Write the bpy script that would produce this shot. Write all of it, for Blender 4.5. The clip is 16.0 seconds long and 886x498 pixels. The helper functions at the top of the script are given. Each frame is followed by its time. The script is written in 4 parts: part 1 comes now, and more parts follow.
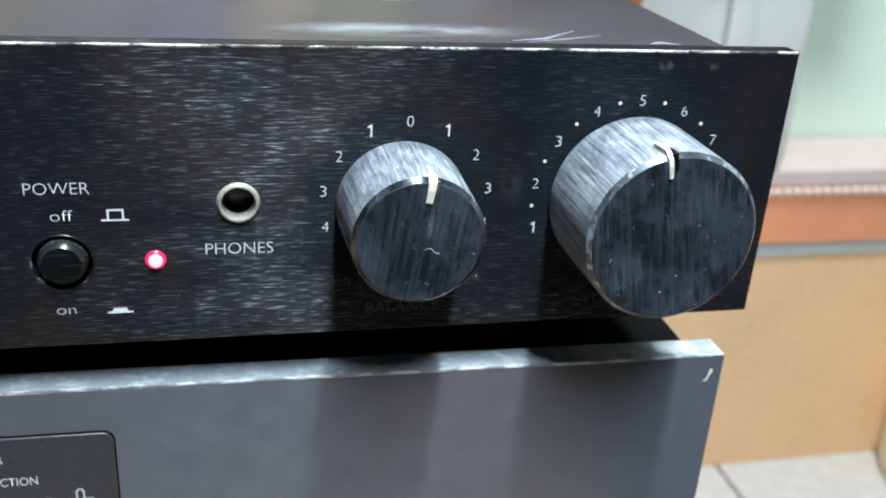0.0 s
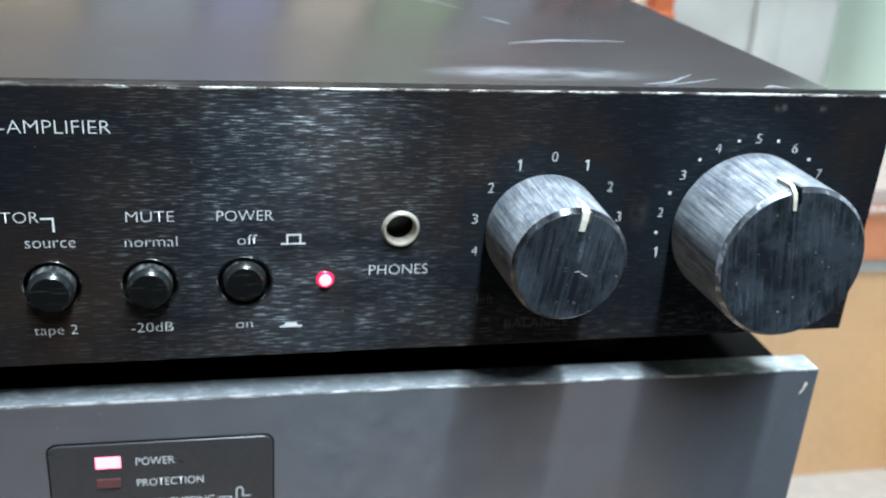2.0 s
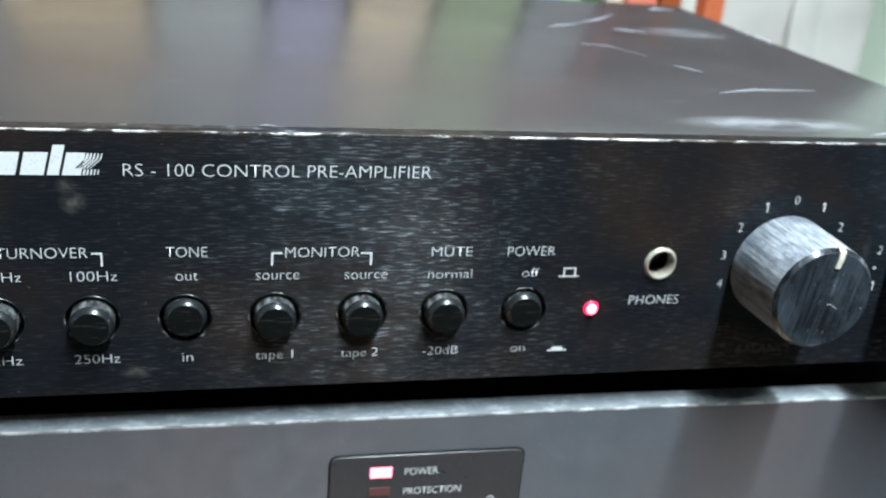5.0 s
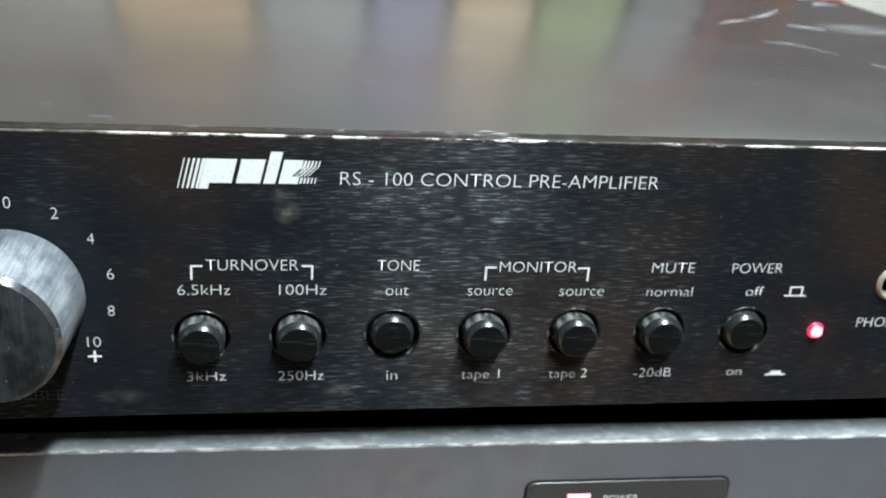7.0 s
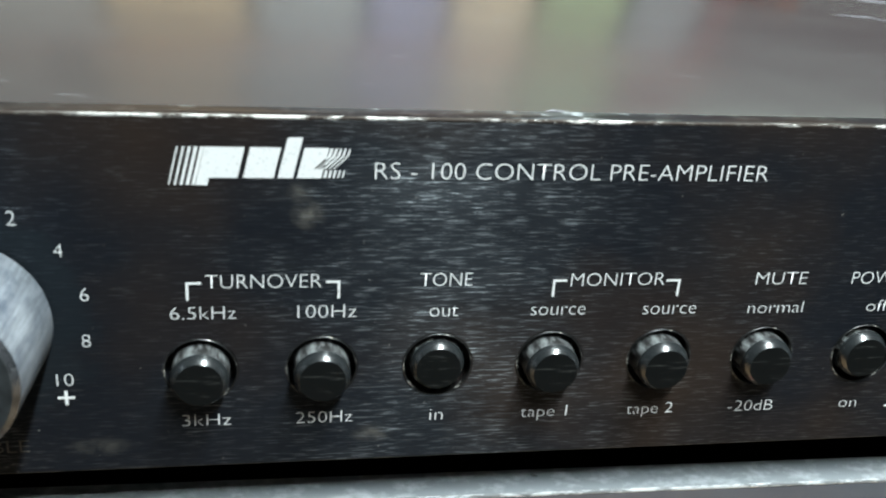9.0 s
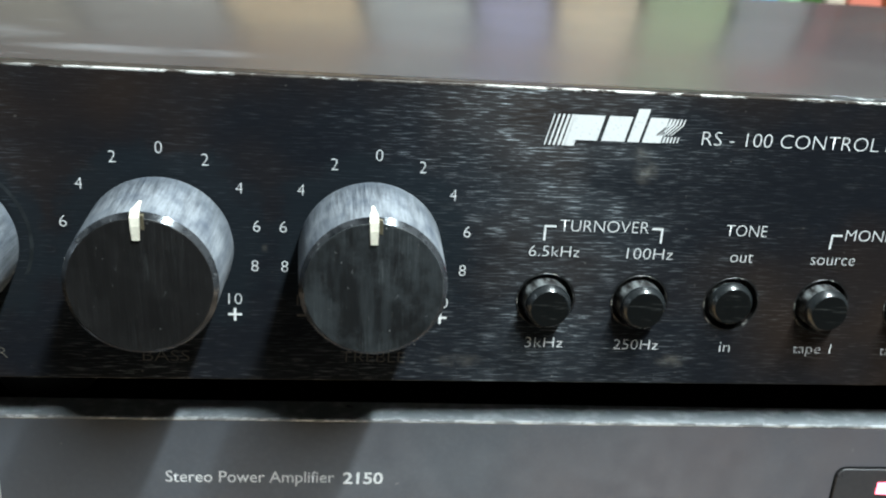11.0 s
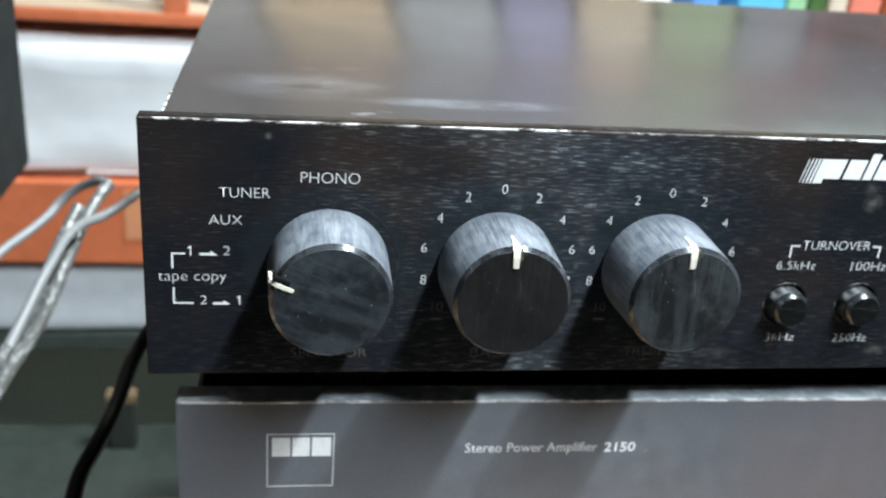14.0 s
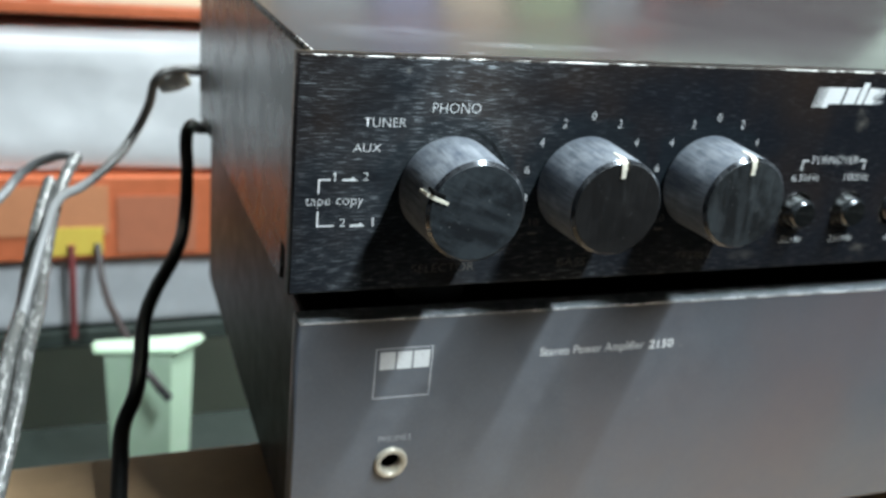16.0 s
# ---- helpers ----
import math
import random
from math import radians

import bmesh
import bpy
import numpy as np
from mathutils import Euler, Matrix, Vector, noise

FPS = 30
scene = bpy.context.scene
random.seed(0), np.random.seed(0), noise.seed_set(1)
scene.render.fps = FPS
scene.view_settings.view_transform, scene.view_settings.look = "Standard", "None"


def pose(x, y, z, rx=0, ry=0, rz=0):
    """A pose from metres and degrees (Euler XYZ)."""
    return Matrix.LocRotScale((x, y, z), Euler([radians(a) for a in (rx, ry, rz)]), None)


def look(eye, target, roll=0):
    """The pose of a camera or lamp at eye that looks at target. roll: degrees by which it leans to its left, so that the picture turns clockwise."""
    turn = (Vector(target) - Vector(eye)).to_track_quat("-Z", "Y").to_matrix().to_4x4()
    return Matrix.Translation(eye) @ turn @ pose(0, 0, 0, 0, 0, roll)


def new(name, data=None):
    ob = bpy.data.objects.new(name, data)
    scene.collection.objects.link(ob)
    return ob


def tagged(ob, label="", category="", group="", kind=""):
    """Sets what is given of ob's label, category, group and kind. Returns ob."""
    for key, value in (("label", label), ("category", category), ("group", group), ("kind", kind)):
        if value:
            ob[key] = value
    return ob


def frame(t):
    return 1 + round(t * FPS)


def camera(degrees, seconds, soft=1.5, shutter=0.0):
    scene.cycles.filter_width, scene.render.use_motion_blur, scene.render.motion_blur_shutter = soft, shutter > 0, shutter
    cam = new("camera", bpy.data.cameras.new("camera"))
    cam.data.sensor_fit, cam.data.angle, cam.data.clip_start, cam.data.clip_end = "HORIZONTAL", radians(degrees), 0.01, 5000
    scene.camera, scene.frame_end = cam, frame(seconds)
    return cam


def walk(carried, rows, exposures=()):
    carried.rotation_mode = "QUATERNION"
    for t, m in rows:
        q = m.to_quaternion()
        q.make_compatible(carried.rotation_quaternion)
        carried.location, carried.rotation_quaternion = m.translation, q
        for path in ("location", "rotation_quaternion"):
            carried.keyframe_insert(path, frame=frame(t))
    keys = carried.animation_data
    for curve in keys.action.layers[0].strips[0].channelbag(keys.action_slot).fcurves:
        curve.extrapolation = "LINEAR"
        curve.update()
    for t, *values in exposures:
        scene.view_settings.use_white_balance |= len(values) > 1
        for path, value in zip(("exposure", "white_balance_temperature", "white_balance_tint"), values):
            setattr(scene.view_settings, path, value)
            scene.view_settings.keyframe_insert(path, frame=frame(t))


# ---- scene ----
cam = camera(49.14, 16.0, soft=2.0, shutter=0.1)
PATH = [
    (0.0, (0.30593, -0.18337, 0.21388), (0.35045, -0.00646, 0.13188), 3.90),
    (0.5, (0.30080, -0.18219, 0.21694), (0.34363, -0.00607, 0.13241), 4.00),
    (1.0, (0.29229, -0.18522, 0.21636), (0.33449, -0.00787, 0.13410), 3.93),
    (1.5, (0.28222, -0.19003, 0.21951), (0.32647, -0.01259, 0.13852), 4.28),
    (2.0, (0.27124, -0.19550, 0.22235), (0.31524, -0.01723, 0.14309), 4.22),
    (2.5, (0.25810, -0.19872, 0.22674), (0.30097, -0.02072, 0.14625), 4.35),
    (3.0, (0.24555, -0.20244, 0.22411), (0.29002, -0.02284, 0.14817), 4.44),
    (5.3, (0.19483, -0.20030, 0.23154), (0.24138, -0.02140, 0.15521), 5.10),
    (5.5, (0.18981, -0.19837, 0.23204), (0.23286, -0.01866, 0.15555), 4.85),
    (6.0, (0.17716, -0.19843, 0.23456), (0.21676, -0.01830, 0.15720), 4.86),
    (6.5, (0.17596, -0.20033, 0.23477), (0.20985, -0.01958, 0.15616), 4.43),
    (7.0, (0.17319, -0.18070, 0.22675), (0.20552, 0.00046, 0.14843), 4.19),
    (7.5, (0.17090, -0.13443, 0.21178), (0.20749, 0.04534, 0.13214), 4.75),
    (8.0, (0.17713, -0.12974, 0.21472), (0.21475, 0.04921, 0.13370), 4.73),
    (8.2, (0.17594, -0.13053, 0.21471), (0.21365, 0.04810, 0.13303), 4.68),
    (10.3, (0.13735, -0.16722, 0.20109), (0.16311, 0.01888, 0.13252), 3.03),
    (10.5, (0.12872, -0.16950, 0.20001), (0.15394, 0.01679, 0.13173), 3.27),
    (11.0, (0.11193, -0.17746, 0.20519), (0.13600, 0.00869, 0.13615), 4.03),
    (11.5, (0.10038, -0.18748, 0.21310), (0.12437, -0.00158, 0.14334), 4.57),
    (12.0, (0.08984, -0.19769, 0.22095), (0.11405, -0.01359, 0.14666), 4.78),
    (12.5, (0.07966, -0.20368, 0.22714), (0.10504, -0.02017, 0.15177), 4.80),
    (13.0, (0.06702, -0.20512, 0.22817), (0.09324, -0.02233, 0.15134), 4.76),
    (13.5, (0.04724, -0.20265, 0.23011), (0.07636, -0.02040, 0.15306), 4.74),
    (14.0, (0.03083, -0.20541, 0.22930), (0.06345, -0.02356, 0.15272), 4.62),
    (14.5, (0.00803, -0.21381, 0.22948), (0.04554, -0.03261, 0.15359), 4.66),
    (15.0, (-0.01536, -0.21668, 0.22971), (0.03032, -0.03743, 0.15367), 4.91),
    (15.5, (-0.03160, -0.22015, 0.22535), (0.02903, -0.04466, 0.15100), 5.87),
    (16.0, (-0.05102, -0.22310, 0.21626), (0.02021, -0.05122, 0.14288), 6.22),
]
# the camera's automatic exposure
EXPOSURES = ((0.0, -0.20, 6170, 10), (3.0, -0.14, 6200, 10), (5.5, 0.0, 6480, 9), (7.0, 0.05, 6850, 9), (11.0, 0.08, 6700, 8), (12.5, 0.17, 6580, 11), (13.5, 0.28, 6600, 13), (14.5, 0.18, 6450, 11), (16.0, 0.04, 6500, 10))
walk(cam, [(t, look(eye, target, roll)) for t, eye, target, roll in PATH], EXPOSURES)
cam.data.dof.use_dof = True
cam.data.dof.focus_distance = 0.185
cam.data.dof.aperture_fstop = 24.0

# ---- world and lamps ----
world = bpy.data.worlds.new("room_air")
scene.world = world
world.use_nodes = True
world.node_tree.nodes["Background"].inputs[0].default_value = (0.75, 0.85, 1.0, 1)
world.node_tree.nodes["Background"].inputs[1].default_value = 0.02


def area_lamp(name, m, sx, sy, watts, colour):
    data = bpy.data.lights.new(name, "AREA")
    data.shape, data.size, data.size_y, data.energy, data.color = "RECTANGLE", sx, sy, watts, colour
    ob = new(name, data)
    ob.matrix_world = m
    return ob


area_lamp("tube_light", pose(0.378, -0.40, 0.97, 0, 0, -6), 0.03, 0.68, 37.0, (0.785, 0.925, 0.99))
# unseen fill, added to brighten the wall and rack behind
area_lamp("background_fill", pose(0.85, 0.40, 1.65, 0, 0, 0), 0.4, 0.4, 52.0, (0.865, 0.965, 0.99))


# ---- materials ----
def material(name, colour, rough=0.5, metal=0.0, spec=0.5):
    m = bpy.data.materials.new(name)
    m.use_nodes = True
    b = m.node_tree.nodes["Principled BSDF"]
    b.inputs["Base Color"].default_value = (*colour, 1)
    b.inputs["Roughness"].default_value = rough
    b.inputs["Metallic"].default_value = metal
    b.inputs["Specular IOR Level"].default_value = spec
    return m


def noise_node(m, scale, detail=4.0, stretch=(1, 1, 1), rough=0.6):
    t = m.node_tree
    co = t.nodes.new("ShaderNodeTexCoord")
    mp = t.nodes.new("ShaderNodeMapping")
    n = t.nodes.new("ShaderNodeTexNoise")
    mp.inputs["Scale"].default_value = stretch
    n.inputs["Scale"].default_value = scale
    n.inputs["Detail"].default_value = detail
    n.inputs["Roughness"].default_value = rough
    t.links.new(co.outputs["Object"], mp.inputs["Vector"])
    t.links.new(mp.outputs["Vector"], n.inputs["Vector"])
    return n.outputs["Fac"]


def ramp(m, fac, lo, hi, a=0.0, b=1.0):
    r = m.node_tree.nodes.new("ShaderNodeMapRange")
    r.inputs["From Min"].default_value, r.inputs["From Max"].default_value = lo, hi
    r.inputs["To Min"].default_value, r.inputs["To Max"].default_value = a, b
    m.node_tree.links.new(fac, r.inputs["Value"])
    return r.outputs["Result"]


def calc(m, op, a, b):
    n = m.node_tree.nodes.new("ShaderNodeMath")
    n.operation = op
    for i, v in enumerate((a, b)):
        if isinstance(v, (int, float)):
            n.inputs[i].default_value = v
        else:
            m.node_tree.links.new(v, n.inputs[i])
    return n.outputs[0]


def over(m, fac, colour):
    """Lay a colour over the base colour so far, by a mask."""
    t = m.node_tree
    b = t.nodes["Principled BSDF"].inputs["Base Color"]
    mix = t.nodes.new("ShaderNodeMix")
    mix.data_type = "RGBA"
    if b.links:
        t.links.new(b.links[0].from_socket, mix.inputs["A"])
    else:
        mix.inputs["A"].default_value = b.default_value
    mix.inputs["B"].default_value = (*colour, 1)
    t.links.new(fac, mix.inputs["Factor"])
    t.links.new(mix.outputs["Result"], b)
    return m


def drive(m, key, fac):
    m.node_tree.links.new(fac, m.node_tree.nodes["Principled BSDF"].inputs[key])
    return m


def bump(m, fac, strength, distance):
    t = m.node_tree
    n = t.nodes.new("ShaderNodeBump")
    n.inputs["Strength"].default_value, n.inputs["Distance"].default_value = strength, distance
    t.links.new(fac, n.inputs["Height"])
    target = t.nodes["Principled BSDF"].inputs["Normal"]
    if target.links:
        t.links.new(target.links[0].from_socket, n.inputs["Normal"])
    t.links.new(n.outputs["Normal"], target)
    return m


def brushed(m, amount):
    """Brushed along its length: gloss spreads up and down, not along."""
    t = m.node_tree
    axis = t.nodes.new("ShaderNodeCombineXYZ")
    axis.inputs[2].default_value = 1.0
    b = t.nodes["Principled BSDF"]
    b.inputs["Anisotropic"].default_value = amount
    t.links.new(axis.outputs[0], b.inputs["Tangent"])
    return m


def worn(name, colour, rough, metal=0.0, grain=600, amount=0.25, spec=0.5, height=0.0002):
    """A surface with two scales of tone and a fine relief."""
    m = material(name, colour, rough, metal, spec)
    over(m, ramp(m, noise_node(m, grain / 12), 0.35, 0.75, 0, amount), [c * 0.55 for c in colour])
    fine = noise_node(m, grain)
    over(m, ramp(m, fine, 0.45, 0.8, 0, amount), [min(1, c * 1.5 + 0.01) for c in colour])
    drive(m, "Roughness", ramp(m, noise_node(m, grain / 5), 0.3, 0.7, rough * 0.85, min(1, rough * 1.15)))
    return bump(m, fine, 0.3, height)


def halo(m, x, z, r):
    """A mask over the patch of an upright plate that fingers have wiped round a knob, with a ragged edge."""
    t = m.node_tree
    co = t.nodes.new("ShaderNodeTexCoord")
    mp = t.nodes.new("ShaderNodeMapping")
    mp.inputs["Location"].default_value = (-x / r, 0, -z / r)
    mp.inputs["Scale"].default_value = (1 / r, 0, 1 / r)
    ln = t.nodes.new("ShaderNodeVectorMath")
    ln.operation = "LENGTH"
    t.links.new(co.outputs["Object"], mp.inputs["Vector"])
    t.links.new(mp.outputs["Vector"], ln.inputs[0])
    ragged = calc(m, "ADD", ln.outputs["Value"], ramp(m, noise_node(m, 130, 4.0), 0.3, 0.7, -0.16, 0.16))
    return ramp(m, ragged, 1.06, 0.90)


# black brushed faceplate with dust lying in the grain
PLATE = material("black_brushed_plate", (0.0082, 0.0094, 0.0124), 0.42, 0.0, 0.42)
t_ = PLATE.node_tree
grain_ = noise_node(PLATE, 1.0, 3.0, (40, 40, 3000), 0.6)
dash_ = noise_node(PLATE, 1.0, 3.0, (210, 210, 3000), 0.65)
streak_ = noise_node(PLATE, 1.0, 2.0, (420, 420, 2200), 0.5)
patch_ = noise_node(PLATE, 26, 4.0)
over(PLATE, calc(PLATE, "MULTIPLY", ramp(PLATE, streak_, 0.56, 0.72, 0, 0.8), ramp(PLATE, patch_, 0.42, 0.68, 0.02, 0.24)), (0.045, 0.042, 0.040))
over(PLATE, ramp(PLATE, noise_node(PLATE, 900, 2.0), 0.70, 0.76, 0, 0.7), (0.16, 0.15, 0.14))
drive(PLATE, "Roughness", ramp(PLATE, grain_, 0.3, 0.7, 0.27, 0.36))
bump(PLATE, grain_, 0.5, 0.00012)
blotch_ = calc(PLATE, "MULTIPLY", ramp(PLATE, noise_node(PLATE, 55, 4.0, (0.6, 1, 1.5)), 0.36, 0.64, 0.35, 1.5), ramp(PLATE, noise_node(PLATE, 12, 2.0), 0.35, 0.65, 0.6, 1.3))
wiped_ = None
for hx, hz, hr in ((0.0412, 0.1385, 0.0195), (0.0806, 0.1385, 0.0205), (0.1206, 0.1388, 0.0195), (0.3425, 0.1397, 0.0205), (0.3929, 0.1400, 0.0262)):
    h_ = halo(PLATE, hx, hz, hr)
    wiped_ = h_ if wiped_ is None else calc(PLATE, "MAXIMUM", wiped_, h_)
gloss_ = calc(PLATE, "MULTIPLY", ramp(PLATE, dash_, 0.52, 0.70, 0.18, 1.7), blotch_)
drive(PLATE, "Specular IOR Level", calc(PLATE, "MULTIPLY", gloss_, ramp(PLATE, wiped_, 0.0, 1.0, 1.0, 0.45)))
drive(PLATE, "IOR", calc(PLATE, "ADD", 1.45, calc(PLATE, "MULTIPLY", ramp(PLATE, dash_, 0.57, 0.75, 0.0, 0.5), ramp(PLATE, noise_node(PLATE, 55, 4.0, (0.6, 1, 1.5)), 0.40, 0.62))))
# brown reflections of the room, painted in as broad patches
over(PLATE, ramp(PLATE, noise_node(PLATE, 14, 3.0), 0.46, 0.66, 0, 0.8), (0.027, 0.017, 0.012))
over(PLATE, calc(PLATE, "MULTIPLY", wiped_, 0.75), (0.0112, 0.0148, 0.0182))
b_ = t_.nodes["Principled BSDF"]
b_.inputs["Specular Tint"].default_value = (0.86, 0.94, 1.0, 1)
brushed(PLATE, 1.0)

EDGE = material("bare_worn_edge", (0.03, 0.022, 0.018), 0.6, 0.0, 0.25)
bare_ = calc(EDGE, "MULTIPLY", ramp(EDGE, noise_node(EDGE, 1.0, 5.0, (150, 420, 420), 0.75), 0.47, 0.56), ramp(EDGE, noise_node(EDGE, 1.0, 3.0, (22, 60, 60)), 0.60, 0.48, 0.06, 1.0))
over(EDGE, bare_, (0.82, 0.80, 0.77))
drive(EDGE, "Metallic", calc(EDGE, "MULTIPLY", bare_, 0.6))
drive(EDGE, "Roughness", ramp(EDGE, bare_, 0.0, 1.0, 0.75, 0.36))

def spot(m, x, z, rx, rz, up="z"):
    """A soft round mask about a place on an upright plate (up z) or a flat one (up y)."""
    t = m.node_tree
    co = t.nodes.new("ShaderNodeTexCoord")
    mp = t.nodes.new("ShaderNodeMapping")
    mp.inputs["Location"].default_value = (-x / rx, 0 if up == "z" else -z / rz, -z / rz if up == "z" else 0)
    mp.inputs["Scale"].default_value = (1 / rx, 0 if up == "z" else 1 / rz, 1 / rz if up == "z" else 0)
    ln = t.nodes.new("ShaderNodeVectorMath")
    ln.operation = "LENGTH"
    t.links.new(co.outputs["Object"], mp.inputs["Vector"])
    t.links.new(mp.outputs["Vector"], ln.inputs[0])
    return ramp(m, ln.outputs["Value"], 1.0, 0.2)


# smudges and chips of the faceplate
for sx, sz, rx, rz, k in ((0.1738, 0.1563, 0.0032, 0.0028, 1.1), (0.1725, 0.1600, 0.0024, 0.0022, 0.7), (0.185, 0.1155, 0.004, 0.002, 0.8), (0.140, 0.1150, 0.006, 0.002, 0.5), (0.397, 0.1690, 0.002, 0.0014, 1.3), (0.408, 0.1688, 0.0012, 0.0010, 1.2), (0.0275, 0.1688, 0.001, 0.001, 1.6), (0.1003, 0.1385, 0.0008, 0.0012, 0.5), (0.366, 0.143, 0.003, 0.006, 0.35)):
    over(PLATE, calc(PLATE, "MULTIPLY", spot(PLATE, sx, sz, rx, rz), ramp(PLATE, noise_node(PLATE, 420, 4.0), 0.34, 0.70, 0, k * 0.75)), (0.125, 0.115, 0.10))
RING = material("wiped_black_plate", (0.008, 0.010, 0.011), 0.36)
over(RING, ramp(RING, noise_node(RING, 300, 5.0), 0.42, 0.66, 0, 0.7), (0.032, 0.037, 0.040))
HOLE_EDGE = material("rubbed_hole_edge", (0.012, 0.012, 0.012), 0.4, 0.3)
over(HOLE_EDGE, ramp(HOLE_EDGE, noise_node(HOLE_EDGE, 420, 4.0), 0.56, 0.68), (0.40, 0.38, 0.35))

COVER = material("satin_grey_black_cover", (0.034, 0.031, 0.032), 0.24, 0.0, 0.59)
over(COVER, ramp(COVER, noise_node(COVER, 9, 5.0), 0.35, 0.75, 0, 0.35), (0.065, 0.060, 0.060))
over(COVER, ramp(COVER, noise_node(COVER, 1.0, 3.0, (35, 140, 60)), 0.70, 0.80, 0, 0.6), (0.24, 0.24, 0.26))
drive(COVER, "Roughness", ramp(COVER, noise_node(COVER, 30, 5.0), 0.3, 0.7, 0.19, 0.26))
for sx, sy, rx, ry, k in ((0.034, 0.035, 0.024, 0.016, 0.22), (0.075, 0.022, 0.030, 0.006, 0.3), (0.345, 0.018, 0.030, 0.008, 0.7), (0.382, 0.150, 0.022, 0.012, 0.6)):
    over(COVER, calc(COVER, "MULTIPLY", spot(COVER, sx, sy, rx, ry, "y"), ramp(COVER, noise_node(COVER, 1.0, 4.0, (70, 110, 60)), 0.30, 0.70, 0, k)), (0.36, 0.37, 0.40))
bump(COVER, noise_node(COVER, 1600, 2.0), 0.12, 0.0001)

AMP = worn("charcoal_painted_plate", (0.085, 0.091, 0.107), 0.40, 0.0, 900, 0.3, 0.95, 0.00005)
over(AMP, ramp(AMP, noise_node(AMP, 420, 1.0), 0.80, 0.82, 0, 0.7), (0.25, 0.24, 0.24))
# bluish and purplish room reflections, painted as soft blotches
over(AMP, ramp(AMP, noise_node(AMP, 7, 3.0), 0.45, 0.65, 0, 0.5), (0.084, 0.096, 0.116))
over(AMP, ramp(AMP, noise_node(AMP, 9, 3.0, (1, 1, 0.6)), 0.50, 0.70, 0, 0.7), (0.106, 0.084, 0.090))
brushed(AMP, 0.75)
AMP_EDGE = material("worn_plate_edge", (0.32, 0.345, 0.365), 0.5, 0.1)
over(AMP_EDGE, ramp(AMP_EDGE, noise_node(AMP_EDGE, 1.0, 5.0, (240, 300, 300)), 0.48, 0.72), (0.60, 0.63, 0.66))
over(AMP_EDGE, ramp(AMP_EDGE, noise_node(AMP_EDGE, 1.0, 4.0, (260, 300, 300)), 0.68, 0.74), (0.10, 0.10, 0.105))
EDGE_LINE = material("broken_bright_metal", (0.35, 0.36, 0.37), 0.35, 0.5)
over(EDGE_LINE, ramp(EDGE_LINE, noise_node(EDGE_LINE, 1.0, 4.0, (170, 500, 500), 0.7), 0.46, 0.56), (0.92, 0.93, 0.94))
STEEL = worn("black_steel_case", (0.013, 0.013, 0.013), 0.42, 0.0, 500, 0.3, 0.4, 0.00003)
SIDE = worn("satin_brown_black_case_side", (0.034, 0.032, 0.031), 0.27, 0.0, 300, 0.3, 0.6, 0.00003)
DARK = material("matt_black", (0.006, 0.006, 0.006), 0.9, 0.0, 0.05)
WINDOW = worn("smoked_display_panel", (0.045, 0.042, 0.044), 0.32, 0.0, 700, 0.3)
RUBBER = worn("black_rubber", (0.02, 0.02, 0.02), 0.75)

def knob_side(name, dust, amount, scored):
    """Turned black side under a coat of dust, scored along its length."""
    m = material(name, (0.022, 0.026, 0.034), 0.42, 0.2)
    over(m, ramp(m, noise_node(m, 90, 4.0), 0.32, 0.66, 0.25 * (1 - scored), amount * 0.9), [v * (0.75 - 0.33 * scored) for v in dust])
    over(m, ramp(m, noise_node(m, 1.0, 6.0, (1500, 50, 1500), 0.85), 0.40, 0.64, 0, amount * (0.35 + 0.65 * scored)), dust)
    over(m, ramp(m, noise_node(m, 1.0, 5.0, (3600, 90, 3600), 0.8), 0.52, 0.66, 0, 0.15 + 0.4 * scored), (0.030, 0.040, 0.060))
    over(m, ramp(m, noise_node(m, 1.0, 5.0, (170, 110, 170), 0.7), 0.46, 0.68, 0, 0.7), (0.040, 0.054, 0.080))
    return bump(m, noise_node(m, 1.0, 4.0, (1400, 60, 1400), 0.7), 0.35, 0.0003)


KNOB = knob_side("dusty_black_knob_side", (0.38, 0.41, 0.45), 0.78, 0.55)
KNOB_PALE = knob_side("thickly_dusted_knob_side", (0.56, 0.59, 0.64), 0.85, 1.0)


def knob_face(name, colour, streak, blotch, amount, wide):
    """Black turned face, scored one way, with grey finger marks, specks and nicks."""
    m = material(name, colour, 0.50, 0.0, 0.26)
    over(m, ramp(m, noise_node(m, 1.0, 4.0, (wide, 300, 45), 0.6), 0.46, 0.66, 0, amount * 0.75), blotch)
    over(m, ramp(m, noise_node(m, 110, 6.0, rough=0.65), 0.46, 0.60, 0, amount * 0.85), blotch)
    over(m, calc(m, "MULTIPLY", ramp(m, noise_node(m, 1.0, 6.0, (2400, 300, 90), 0.8), 0.50, 0.68), ramp(m, noise_node(m, 75, 4.0), 0.42, 0.60, 0.05, amount)), streak)
    over(m, ramp(m, noise_node(m, 800, 4.0, rough=0.7), 0.665, 0.73, 0, amount), (0.36, 0.36, 0.35))
    over(m, ramp(m, noise_node(m, 210, 6.0, rough=0.75), 0.67, 0.71, 0, amount * 0.6), (0.26, 0.27, 0.27))
    drive(m, "Roughness", ramp(m, noise_node(m, 200, 4.0), 0.3, 0.7, 0.40, 0.58))
    return bump(m, noise_node(m, 1.0, 4.0, (1800, 300, 90), 0.6), 0.25, 0.0002)


